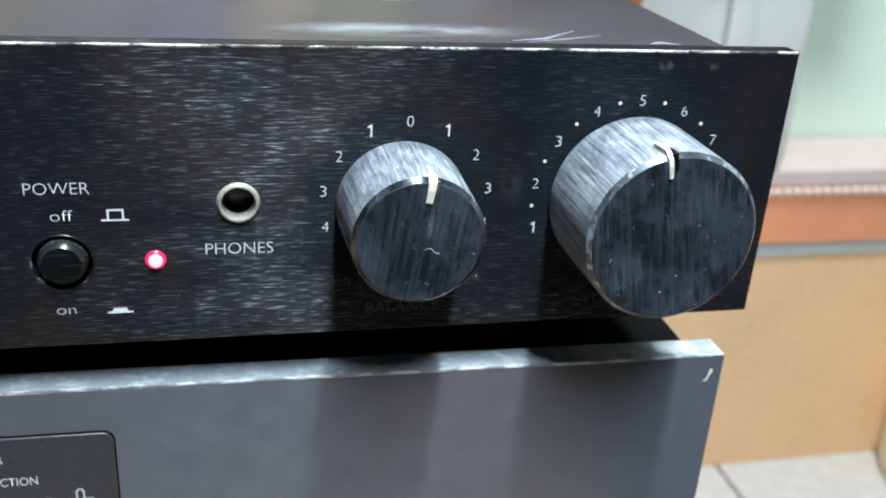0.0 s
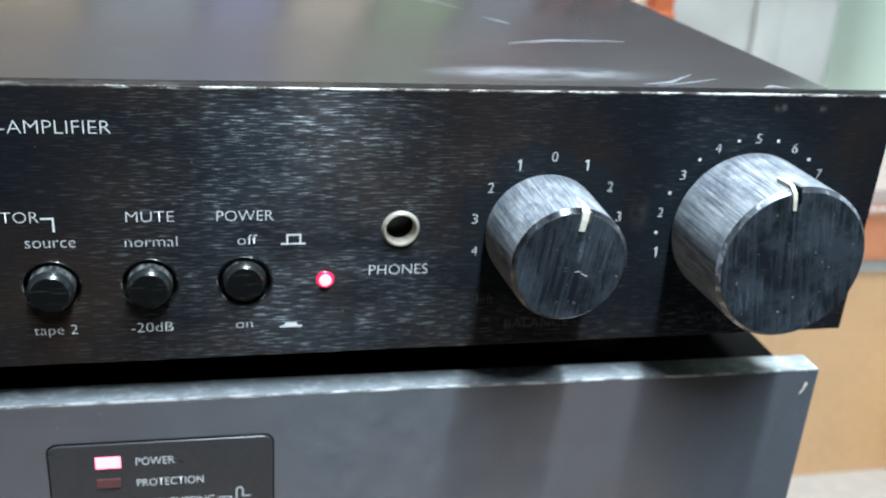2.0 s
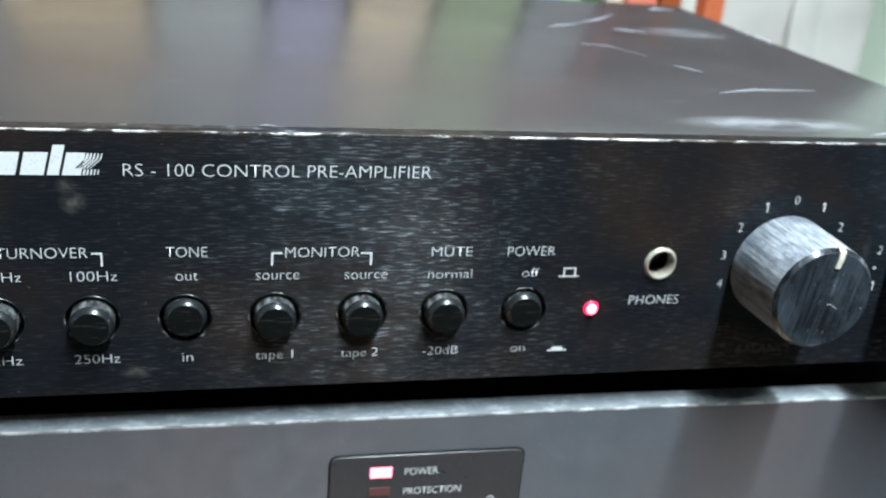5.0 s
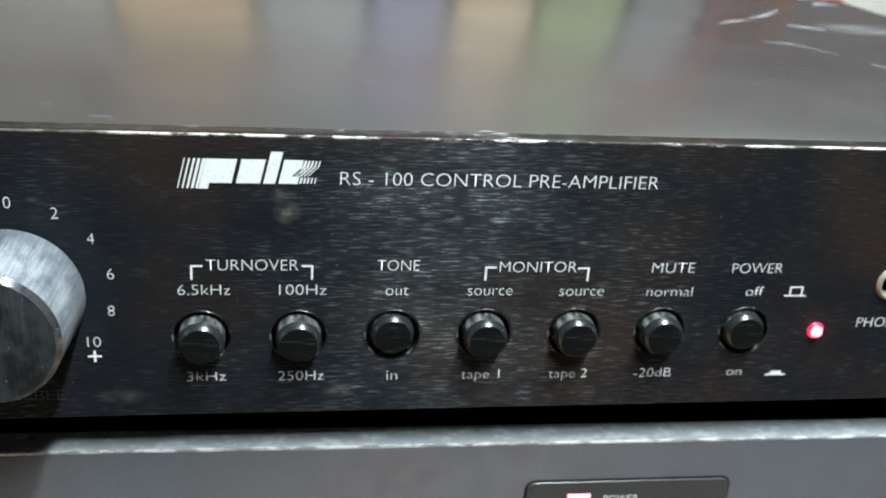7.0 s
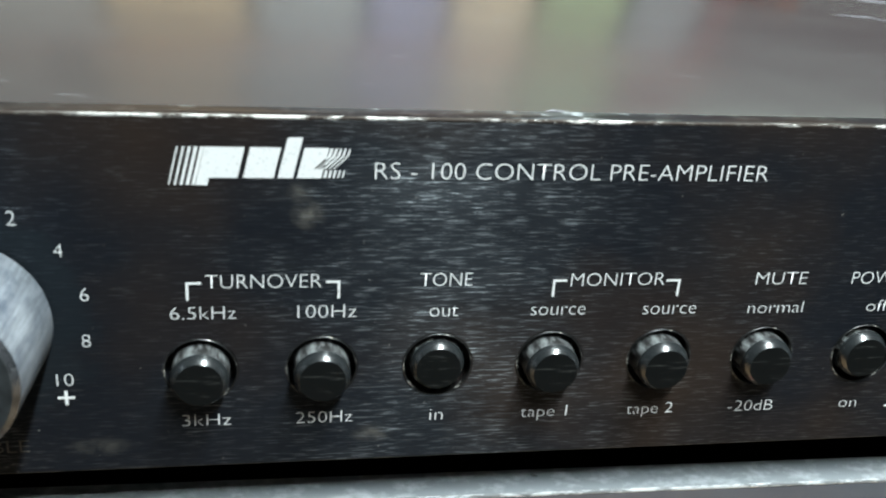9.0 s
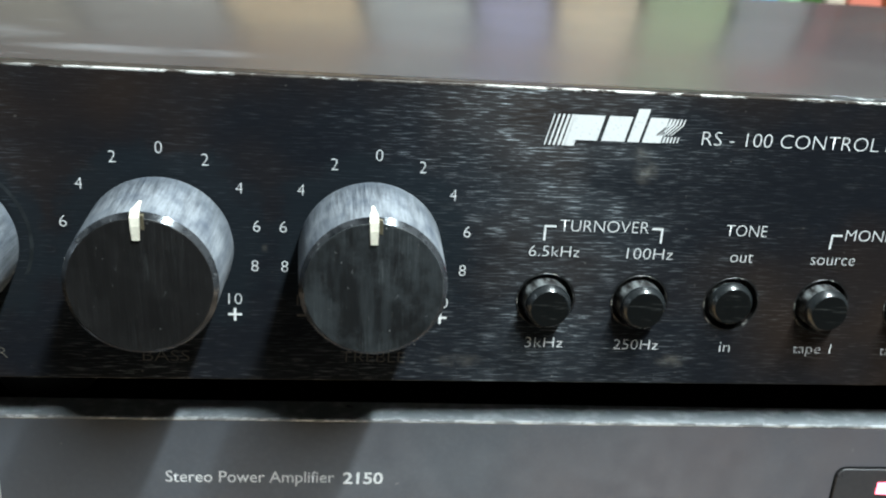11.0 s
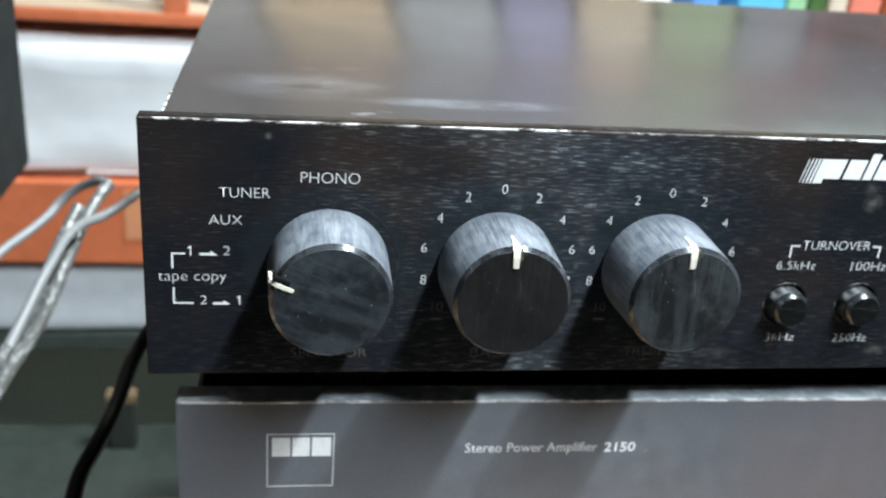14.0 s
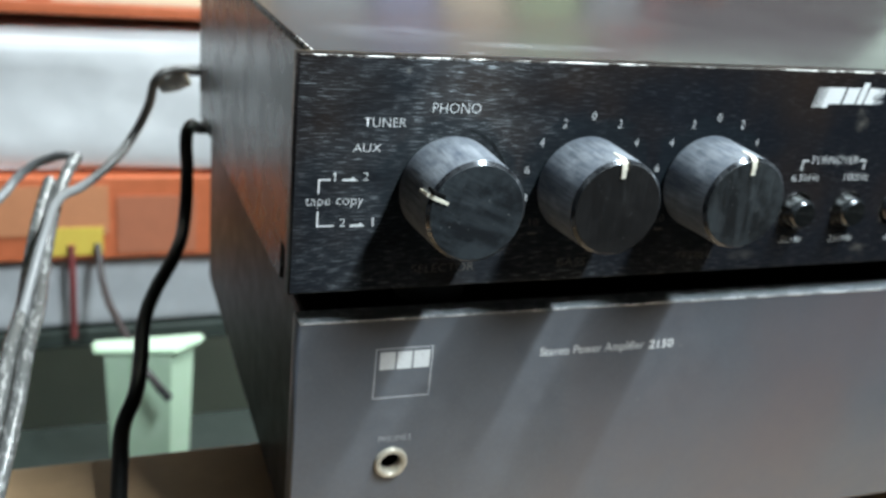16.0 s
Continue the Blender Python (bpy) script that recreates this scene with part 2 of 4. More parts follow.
CAP = knob_face("scratched_black_knob_face", (0.0075, 0.009, 0.012), (0.105, 0.125, 0.15), (0.036, 0.045, 0.056), 0.9, 900)
CAP_MOTTLED = knob_face("mottled_black_knob_face", (0.0085, 0.010, 0.012), (0.055, 0.065, 0.072), (0.034, 0.041, 0.046), 0.9, 260)
CAP_CLEAN = knob_face("clean_dark_knob_face", (0.0065, 0.006, 0.006), (0.07, 0.075, 0.075), (0.016, 0.015, 0.015), 0.35, 900)
SLOT = worn("olive_brown_slot", (0.07, 0.058, 0.035), 0.5, 0.0, 1500, 0.3)
CAP_BAND = knob_face("rubbed_black_knob_face", (0.008, 0.0085, 0.009), (0.085, 0.095, 0.098), (0.036, 0.041, 0.044), 0.75, 330)
RIM = material("turned_bare_knob_rim", (0.10, 0.105, 0.115), 0.17, 0.7)
over(RIM, ramp(RIM, noise_node(RIM, 170, 4.0), 0.42, 0.56, 0, 0.85), (0.016, 0.018, 0.021))
over(RIM, ramp(RIM, noise_node(RIM, 420, 4.0), 0.62, 0.70, 0, 0.8), (0.55, 0.56, 0.58))
RIM_WORN = material("rubbed_pale_knob_rim", (0.10, 0.11, 0.125), 0.34, 0.5)
over(RIM_WORN, ramp(RIM_WORN, noise_node(RIM_WORN, 260, 5.0, rough=0.7), 0.50, 0.57, 0, 0.75), (0.45, 0.47, 0.51))
over(RIM_WORN, ramp(RIM_WORN, noise_node(RIM_WORN, 90, 3.0), 0.52, 0.62, 0, 0.9), (0.02, 0.023, 0.028))
IVORY = worn("ivory_pointer_plastic", (0.72, 0.66, 0.55), 0.5, 0.0, 1500, 0.4)
BUTTON = material("glossy_black_button", (0.014, 0.016, 0.017), 0.25, 0.0, 1.0)
BUTTON_FACE = material("brushed_black_button_face", (0.0055, 0.006, 0.006), 0.38, 0.0, 0.08)
over(BUTTON_FACE, ramp(BUTTON_FACE, noise_node(BUTTON_FACE, 1.0, 4.0, (160, 300, 2200)), 0.58, 0.70, 0, 0.6), (0.07, 0.07, 0.066))
BUTTON_SIDE = material("dusty_button_side", (0.02, 0.019, 0.019), 0.35)
over(BUTTON_SIDE, ramp(BUTTON_SIDE, noise_node(BUTTON_SIDE, 900, 5.0, (1, 0.3, 1)), 0.44, 0.68, 0, 0.6), (0.36, 0.38, 0.38))
NICKEL = worn("worn_nickel", (0.62, 0.56, 0.46), 0.30, 0.5, 900, 0.35)
PRINT = material("white_screen_print", (0.72, 0.72, 0.72), 0.55)
over(PRINT, ramp(PRINT, noise_node(PRINT, 1800, 3.0), 0.55, 0.75, 0, 0.45), (0.25, 0.25, 0.25))
# white print under the knobs, their shadow painted into its colour
SHADED_PRINT = worn("white_print_in_knob_shade", (0.095, 0.085, 0.072), 0.6, 0.0, 1500, 0.5)
GREY_PRINT = material("pale_grey_print", (0.55, 0.56, 0.58), 0.55)


def glow(name, colour, strength):
    m = material(name, colour, 0.3)
    b = m.node_tree.nodes["Principled BSDF"]
    b.inputs["Emission Color"].default_value = (*colour, 1)
    b.inputs["Emission Strength"].default_value = strength
    return m


LED = glow("lit_red_lens", (1.0, 0.17, 0.25), 5.0)
# emissive red that stands in for the lamp's glow on the panel
LED_HALO = glow("red_halo_glow", (0.9, 0.015, 0.07), 1.3)
DULL_RED = material("unlit_red_lens", (0.13, 0.05, 0.05), 0.35)
DULL_GREEN = material("unlit_green_lens", (0.09, 0.16, 0.12), 0.35)

WOOD = worn("tan_laminate_table", (0.42, 0.27, 0.15), 0.45, 0.0, 60, 0.35)
bump(WOOD, noise_node(WOOD, 1.0, 4.0, (12, 220, 220)), 0.15, 0.0005)
MINT = worn("mint_wall_paint", (0.80, 0.95, 0.80), 0.7, 0.0, 120, 0.12)
PLASTER = worn("dark_grey_plaster", (0.15, 0.146, 0.148), 0.85, 0.0, 60, 0.25)
ORANGE = worn("orange_red_paint", (0.61, 0.155, 0.062), 0.5, 0.0, 90, 0.35)
PLY = worn("tan_plywood", (0.90, 0.55, 0.30), 0.6, 0.0, 70, 0.3)
LINER = worn("dusty_tan_liner", (0.58, 0.44, 0.31), 0.6, 0.0, 70, 0.3)
RAIL = worn("bright_orange_rail_paint", (0.88, 0.33, 0.17), 0.5, 0.0, 40, 0.35)
TILE = worn("pale_floor_tile", (0.60, 0.57, 0.54), 0.4, 0.0, 40, 0.3)
GROUT = worn("dark_grey_screed", (0.09, 0.088, 0.085), 0.85)
WRAP = worn("wrinkled_white_film", (0.87, 0.87, 0.88), 0.32, 0.0, 30, 0.35)
bump(WRAP, noise_node(WRAP, 7, 2.0), 0.5, 0.02)
CLEAR = worn("cloudy_grey_film", (0.66, 0.65, 0.61), 0.16, 0.0, 25, 0.15)
bump(CLEAR, noise_node(CLEAR, 6, 1.5), 0.5, 0.03)
GREEN = worn("pale_green_plastic", (0.66, 0.88, 0.64), 0.45, 0.0, 60, 0.2)
TRUNK = worn("dark_green_grey_paint", (0.046, 0.058, 0.050), 0.45, 0.0, 60, 0.4)
SPEAKER = worn("charcoal_cabinet_vinyl", (0.010, 0.014, 0.015), 0.7, 0.0, 200, 0.3, 0.15)
BLACK_CABLE = worn("black_cable_sheath", (0.008, 0.008, 0.008), 0.4, 0.0, 500, 0.2)
GREY_CABLE = worn("grey_cable_sheath", (0.20, 0.20, 0.20), 0.35, 0.0, 500, 0.3)
SILVER_CABLE = material("clear_sheath_over_tinned_wire", (0.13, 0.13, 0.125), 0.26, 0.3)
over(SILVER_CABLE, ramp(SILVER_CABLE, noise_node(SILVER_CABLE, 1.0, 3.0, (500, 120, 500)), 0.52, 0.70), (0.45, 0.44, 0.43))
bump(SILVER_CABLE, noise_node(SILVER_CABLE, 260, 3.0), 0.5, 0.001)
YELLOW = worn("yellow_tape", (0.80, 0.58, 0.10), 0.5, 0.0, 90, 0.25)
RED_WIRE = worn("dark_red_wire", (0.22, 0.05, 0.05), 0.5)


# ---- builders ----
def part(name, bm, mat, parent=None, label=""):
    me = bpy.data.meshes.new(name)
    bm.to_mesh(me)
    bm.free()
    me.materials.append(mat)
    ob = new(name, me)
    ob.parent = parent
    return tagged(ob, label)


def smooth(ob, angle=40):
    ob.data.shade_smooth()
    ob.data.set_sharp_from_angle(angle=radians(angle))
    return ob


def thing(name, at, label, category, group="", kind=""):
    ob = new(name)
    ob.empty_display_size = 0.02
    ob.location = at
    ob["base"] = at
    return tagged(ob, label, category, group, kind)


def box(x0, x1, y0, y1, z0, z1, bevel=0.0, segments=2):
    bm = bmesh.new()
    bmesh.ops.create_cube(bm, size=1)
    for v in bm.verts:
        v.co = Vector(((x0 + x1) / 2 + v.co.x * (x1 - x0), (y0 + y1) / 2 + v.co.y * (y1 - y0), (z0 + z1) / 2 + v.co.z * (z1 - z0)))
    if bevel:
        bmesh.ops.bevel(bm, geom=bm.edges[:], offset=bevel, segments=segments, affect="EDGES", profile=0.5)
    return bm


def lathe(profile, n=48, axis="y"):
    """Turn (radius, along) pairs round an axis; a radius of 0 closes an end."""
    bm = bmesh.new()
    rings = []
    for r, h in profile:
        if r == 0:
            rings.append([bm.verts.new((0, h, 0) if axis == "y" else (0, 0, h))])
        else:
            ring = []
            for k in range(n):
                a = 2 * math.pi * k / n
                c, s = r * math.cos(a), r * math.sin(a)
                ring.append(bm.verts.new((c, h, s) if axis == "y" else (c, s, h)))
            rings.append(ring)
    for p, q in zip(rings, rings[1:]):
        for k in range(n):
            j = (k + 1) % n
            if len(p) == 1:
                bm.faces.new((p[0], q[k], q[j]))
            elif len(q) == 1:
                bm.faces.new((p[k], p[j], q[0]))
            else:
                bm.faces.new((p[k], p[j], q[j], q[k]))
    bmesh.ops.recalc_face_normals(bm, faces=bm.faces)
    return bm


def from_curve(curve):
    """A mesh from a text or curve, made once."""
    ob = bpy.data.objects.new("shape", curve)
    scene.collection.objects.link(ob)
    bpy.context.view_layer.update()
    me = bpy.data.meshes.new_from_object(ob.evaluated_get(bpy.context.evaluated_depsgraph_get()))
    bpy.data.objects.remove(ob)
    bm = bmesh.new()
    bm.from_mesh(me)
    bpy.data.meshes.remove(me)
    return bm


def plate(x0, x1, z0, z1, y0, y1, holes, edge=0.0006, corner=0.0):
    """An upright plate with round holes (x, z, r) through it."""
    cu = bpy.data.curves.new("plate", "CURVE")
    cu.dimensions, cu.fill_mode = "2D", "BOTH"
    cu.extrude, cu.bevel_depth, cu.bevel_resolution = (y1 - y0) / 2 - edge, edge, 1
    cu.offset = -edge
    loops = []
    if corner:
        loop = []
        for cx, cz, a0 in ((x1 - corner, z1 - corner, 0), (x0 + corner, z1 - corner, 90), (x0 + corner, z0 + corner, 180), (x1 - corner, z0 + corner, 270)):
            for k in range(6):
                a = radians(a0 + 18 * k)
                loop.append((cx + corner * math.cos(a), cz + corner * math.sin(a)))
        loops.append(loop)
    else:
        loops.append([(x0, z0), (x1, z0), (x1, z1), (x0, z1)])
    for hx, hz, r in holes:
        loops.append([(hx + r * math.cos(2 * math.pi * k / 40), hz + r * math.sin(2 * math.pi * k / 40)) for k in range(40)])
    for loop in loops:
        sp = cu.splines.new("POLY")
        sp.points.add(len(loop) - 1)
        for p, (a, b) in zip(sp.points, loop):
            p.co = (a, b, 0, 1)
        sp.use_cyclic_u = True
    bm = from_curve(cu)
    for v in bm.verts:
        v.co = Vector((v.co.x, (y0 + y1) / 2 - v.co.z, v.co.y))
    bmesh.ops.remove_doubles(bm, verts=bm.verts, dist=1e-6)
    bmesh.ops.recalc_face_normals(bm, faces=bm.faces)
    return bm


def letters(body, size=1.0, shear=0.0, weight=0.0):
    cu = bpy.data.curves.new("word", "FONT")
    cu.body, cu.size, cu.shear, cu.offset = body, size, shear, weight
    cu.resolution_u = 3
    return from_curve(cu)


CAP_H = max(v.co.y for v in letters("H").verts)


def word(body, x0, x1, base, cap, parent, mat, y=-0.00012, shear=0.0, weight=0.0):
    """Printed writing, laid between x0 and x1 on the line base, with capitals cap high; all in millimetres."""
    bm = letters(body, 1.0, shear, weight - 0.019)
    xs = [v.co.x for v in bm.verts]
    a, b = min(xs), max(xs)
    for v in bm.verts:
        v.co = Vector(((x0 + (v.co.x - a) / (b - a) * (x1 - x0)) * MM, y, (base + v.co.y / CAP_H * cap) * MM))
    return part("printed_word", bm, mat, parent, 'white printed writing "%s"' % body)


MM = 0.001


def poly(points, y=-0.00012):
    bm = bmesh.new()
    bm.faces.new([bm.verts.new((x * MM, y, z * MM)) for x, z in points])
    bmesh.ops.recalc_face_normals(bm, faces=bm.faces)
    if bm.faces[:][0].normal.y > 0:
        bmesh.ops.reverse_faces(bm, faces=bm.faces[:])
    return bm


def strip(points, w, y=-0.00012):
    """A printed line of width w along points; millimetres."""
    bm = bmesh.new()
    for (ax, az), (bx, bz) in zip(points, points[1:]):
        d = Vector((bx - ax, bz - az)).normalized() * w / 2
        n = Vector((-d.y, d.x))
        q = [(ax - d.x + n.x, az - d.y + n.y), (bx + d.x + n.x, bz + d.y + n.y), (bx + d.x - n.x, bz + d.y - n.y), (ax - d.x - n.x, az - d.y - n.y)]
        f = bm.faces.new([bm.verts.new((x * MM, y, z * MM)) for x, z in q])
        f.normal_update()
        if f.normal.y > 0:
            f.normal_flip()
        y -= 0.000004
    return bm


def tube(points, radius, mat, name, parent=None, label=""):
    cu = bpy.data.curves.new(name, "CURVE")
    cu.dimensions, cu.bevel_depth, cu.bevel_resolution, cu.resolution_u, cu.use_fill_caps = "3D", radius, 4, 10, True
    sp = cu.splines.new("BEZIER")
    sp.bezier_points.add(len(points) - 1)
    for p, co in zip(sp.bezier_points, points):
        p.co = co
        p.handle_left_type = p.handle_right_type = "AUTO"
    ob = part(name, from_curve(cu), mat, parent, label)
    ob.data.shade_smooth()
    return ob


# ---- structure ----
FLOOR = -0.75
tagged(part("floor", box(-2.6, 3.0, -2.2, 1.3, FLOOR - 0.05, FLOOR - 0.004), GROUT), "tiled floor, pale along the wall, darkened out of view to cut bounce light", "floor", kind="structure")
floor = bpy.data.objects["floor"]
tagged(part("wall_north", box(-2.6, 3.0, 1.15, 1.3, FLOOR, 1.9), MINT), "mint green painted wall", "wall", kind="structure")
tagged(part("wall_south", box(-2.6, 3.0, -2.35, -2.2, FLOOR, 1.9), PLASTER), "warm plastered wall", "wall", kind="structure")
tagged(part("wall_west", box(-2.75, -2.6, -2.35, 1.3, FLOOR, 1.9), PLASTER), "warm plastered wall", "wall", kind="structure")
tagged(part("wall_east", box(3.0, 3.15, -2.35, 1.3, FLOOR, 1.9), PLASTER), "warm plastered wall", "wall", kind="structure")
tagged(part("ceiling", box(-2.75, 3.15, -2.35, 1.3, 1.9, 2.0), PLASTER), "plain plastered ceiling", "ceiling", kind="structure")

# ---- table ----
table = thing("table", (0.4, 0, FLOOR), "tan laminate table carrying the stacked amplifiers", "table")


def under(ob, root):
    ob.parent = root
    ob.matrix_parent_inverse = Matrix.Translation(root["base"]).inverted()
    return ob


under(part("tabletop", box(0.05, 0.425, -0.06, 0.36, -0.024, 0.0, 0.002), WOOD), table)
under(part("side_board", box(-0.62, 0.0495, -0.06, 0.10, -0.024, 0.0, 0.002), WOOD), table)
for lx in (-0.58, 0.39):
    for ly in (-0.03, 0.06):
        under(part("leg", box(lx - 0.02, lx + 0.02, ly - 0.02, ly + 0.02, FLOOR, -0.024, 0.002), WOOD), table)
for ly in (0.32,):
    under(part("leg", box(0.37, 0.41, ly - 0.02, ly + 0.02, FLOOR, -0.024, 0.002), WOOD), table)

# ---- power amplifier (below) ----
YA = 0.0037
amp = thing("power_amplifier", (0.2145, 0.15, 0.0), "charcoal stereo power amplifier with worn edges, under the preamplifier", "amplifier")


amp.location.x += 0.0029
amp.rotation_euler = (0, 0, -0.0165)


def apart(name, bm, mat, label="", parent=None):
    ob = part(name, bm, mat, None, label)
    return under(ob, amp) if parent is None else ob


(apart("front_panel", plate(0.0045, 0.4245, 0.010, 0.0974, YA, YA + 0.0080, [(0.0342, 0.0499, 0.0032)], 0.0005), AMP, "charcoal painted front panel"))
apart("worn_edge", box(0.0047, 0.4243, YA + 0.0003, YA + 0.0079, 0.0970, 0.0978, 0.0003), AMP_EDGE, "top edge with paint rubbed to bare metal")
apart("bright_line", box(0.0047, 0.4243, YA - 0.00008, YA + 0.0006, 0.0972, 0.09785, 0.0002), EDGE_LINE, "broken bright line along the front edge")
apart("case", box(0.008, 0.421, YA + 0.0081, 0.228, 0.012, 0.0935, 0.0015), STEEL, "black steel case")
# added sheet: its black stands in for the shade between the two units
apart("gap_darkener", box(0.0095, 0.4195, YA + 0.0095, 0.2265, 0.0935, 0.0941), DARK, "matt black sheet added to keep the gap above the case dark")
for fx in (0.068, 0.38):
    for fy in (0.04, 0.18):
        f = smooth(apart("foot", lathe([(0, 0), (0.012, 0), (0.013, 0.003), (0.013, 0.0125), (0, 0.0125)], 24, "z"), RUBBER, "black rubber foot"))
        f.location = (fx, fy, 0.0)
NY = YA - 0.00012
jack = smooth(apart("headphone_socket", lathe([(0.0031, 0.0024), (0.0031, -0.0006), (0.0037, -0.0014), (0.0046, -0.0014), (0.0052, -0.0004), (0.0052, 0.0)], 40), NICKEL, "nickel headphone socket"))
jack.location = (0.0342, YA, 0.0499)
hole = apart("socket_bore", lathe([(0, 0.0062), (0.00305, 0.0062), (0.00305, 0.0023)], 24), DARK, "dark socket bore")
hole.location = (0.0342, YA, 0.0499)
LOGO = [(27.0, 88.2), (43.9, 88.2), (43.9, 72.3), (27.0, 72.3), (27.0, 88.2)]
apart("square_mark", strip(LOGO, 0.35, NY), GREY_PRINT, "thin white square outline")
for a, b, lean in ((28.2, 32.8, 0.0), (33.3, 37.8, 0.0), (38.3, 43.2, 0.0)):
    apart("mark_block", poly([(a, 81.5), (b, 81.5), (b, 87.2), (a, 87.2)], NY), PRINT, "solid white block of the mark")


apart("paint_chip", poly([(421.0, 94.2), (421.9, 93.6), (420.6, 90.6), (419.6, 90.4), (420.6, 91.8)], NY), IVORY, "pale chip in the paint")


def aword(*a, **k):
    return under(word(*a[:5], None, *a[5:], y=NY, **k), amp)


aword("Stereo Power Amplifier", 78.5, 114.6, 82.0, 2.8, PRINT, weight=0.022)
aword("2150", 116.5, 125.3, 81.8, 2.8, PRINT, weight=0.04)
aword("PHONES", 30.0, 39.9, 57.2, 2.0, GREY_PRINT)
# indicator window
(apart("indicator_window", plate(0.230, 0.2810, 0.058, 0.0867, YA - 0.0006, YA + 0.0001, [], 0.0003, 0.0022), WINDOW, "smoked indicator window"))
apart("window_gap", plate(0.2296, 0.2814, 0.0576, 0.0871, YA - 0.00015, YA + 0.0003, [], 0.00005, 0.0025), DARK, "dark gap round the window")
WY = YA - 0.0007
apart("power_lamp", box(0.2403, 0.2459, WY - 0.0002, WY + 0.0002, 0.0802, 0.0832, 0.0001), LED, "lit red indicator bar")
apart("protection_lamp", box(0.2403, 0.2456, WY - 0.0002, WY + 0.0002, 0.0747, 0.0771), DULL_RED, "unlit red indicator bar")
apart("clipping_lamp", box(0.2403, 0.2456, WY - 0.0002, WY + 0.0002, 0.0684, 0.0709), DULL_GREEN, "unlit green indicator bar")
for body, x1, zb in (("POWER", 258.1, 80.6), ("PROTECTION", 264.6, 74.5), ("SOFT CLIPPING", 267.0, 68.5)):
    under(word(body, 249.3, x1, zb, 2.1, None, PRINT, WY - 0.00005, weight=0.015), amp)
arc = [(x, z + 1.1) for x, z in [(268.0, 68.7), (271.0, 68.7), (271.0, 66.6), (271.4, 66.0), (272.0, 66.0), (272.3, 66.6), (272.3, 70.6), (272.7, 71.3), (273.4, 71.3), (273.8, 70.6), (273.8, 68.7), (275.6, 68.7)]]
apart("wave_symbol", strip(arc, 0.4, WY - 0.00006), GREY_PRINT, "white clipped wave symbol")

# ---- preamplifier (above) ----
pre = thing("preamplifier", (0.21, 0.12, 0.0935), "black brushed preamplifier with five knobs, resting on the amplifier", "preamplifier")


def ppart(name, bm, mat, label="", parent=None):
    ob = part(name, bm, mat, parent, label)
    return under(ob, pre) if parent is None else ob


BUTTONS = [(156.5, 4.2), (176.2, 4.0), (195.9, 1.1), (215.7, 3.7), (235.8, 3.6), (255.5, 3.3), (275.4, 1.4)]
holes = [(x * MM, 0.1288, 0.0058) for x, _ in BUTTONS] + [(0.3095, 0.1406, 0.0034)]
(ppart("front_panel", plate(0.0, 0.4275, 0.110, 0.172, 0.0, 0.006, holes, 0.0004), PLATE, "black brushed aluminium front panel with dust in the grain"))
ppart("worn_edge", box(0.0004, 0.4271, -0.00005, 0.0007, 0.1716, 0.17215, 0.0002), EDGE, "chipped bright edge along the panel's top")
ppart("panel_backing", box(0.010, 0.410, 0.0075, 0.0085, 0.114, 0.169), DARK, "black backing behind the holes")
smooth(ppart("case", box(0.0045, 0.4135, 0.0061, 0.214, 0.1115, 0.1703, 0.0008, 2), SIDE, "satin brown-black sheet metal case"), 15)
ppart("lower_case", box(0.0049, 0.4131, 0.034, 0.2136, 0.0995, 0.1114), SIDE, "lower half of the sheet metal case")
smooth(ppart("cover", box(0.0045, 0.4135, 0.0061, 0.224, 0.1703, 0.1718, 0.0007, 3), COVER, "satin grey-black sheet metal lid, scratched, a little longer than the case"), 15)
for fx in (0.05, 0.37):
    for fy in (0.03, 0.19):
        f = smooth(ppart("foot", lathe([(0, 0.0941), (0.010, 0.0941), (0.011, 0.096), (0.011, 0.112), (0, 0.112)], 24, "z"), RUBBER, "black rubber foot"))
        f.location = (fx, fy, 0.0)

ppart("worn_side_edge", box(0.0043, 0.0049, 0.0066, 0.024, 0.1712, 0.17195, 0.0002), EDGE, "chipped bright edge along the lid's side")
ppart("bare_edge_patch", box(0.4128, 0.4138, 0.138, 0.166, 0.1707, 0.17195, 0.0003), EDGE_LINE, "bright patch on the lid's side edge")
# scratches on the cover
SCRATCHES = (
    ([(344, 164), (354, 172), (367, 187)], 0.0040), ([(328, 119), (337, 116), (345, 101)], 0.0022), ([(348, 88), (352, 82), (354, 78)], 0.0030), ([(346, 51), (360, 56), (381, 57)], 0.0022),
    ([(353, 152), (358, 150), (365, 146)], 0.0050), ([(392, 206), (398, 211), (405, 209)], 0.0060), ([(326, 150), (334, 156), (343, 161)], 0.0030), ([(366, 8.5), (374, 11), (383, 19)], 0.0016), ([(369, 7.5), (379, 11), (388, 15)], 0.0010),
    ([(396, 7), (399, 8.5), (403, 7)], 0.0022), ([(212, 6.5), (213.7, 7.2), (216, 6.5)], 0.0010),
)
SCRATCH = worn("bright_scratch", (0.19, 0.19, 0.22), 0.4, 0.1, 900, 0.4)
for pts, w in SCRATCHES:
    bm = bmesh.new()
    rows = []
    for k, (x, y) in enumerate(pts):
        h = w * (0.25 if k in (0, len(pts) - 1) else 1.0) / 2
        rows.append((bm.verts.new((x * MM, y * MM - h, 0.17186)), bm.verts.new((x * MM, y * MM + h, 0.17186))))
    for (p, q), (r, s) in zip(rows, rows[1:]):
        bm.faces.new((p, r, s, q))
    ppart("scratch", bm, SCRATCH, "pale scratch in the cover's paint")

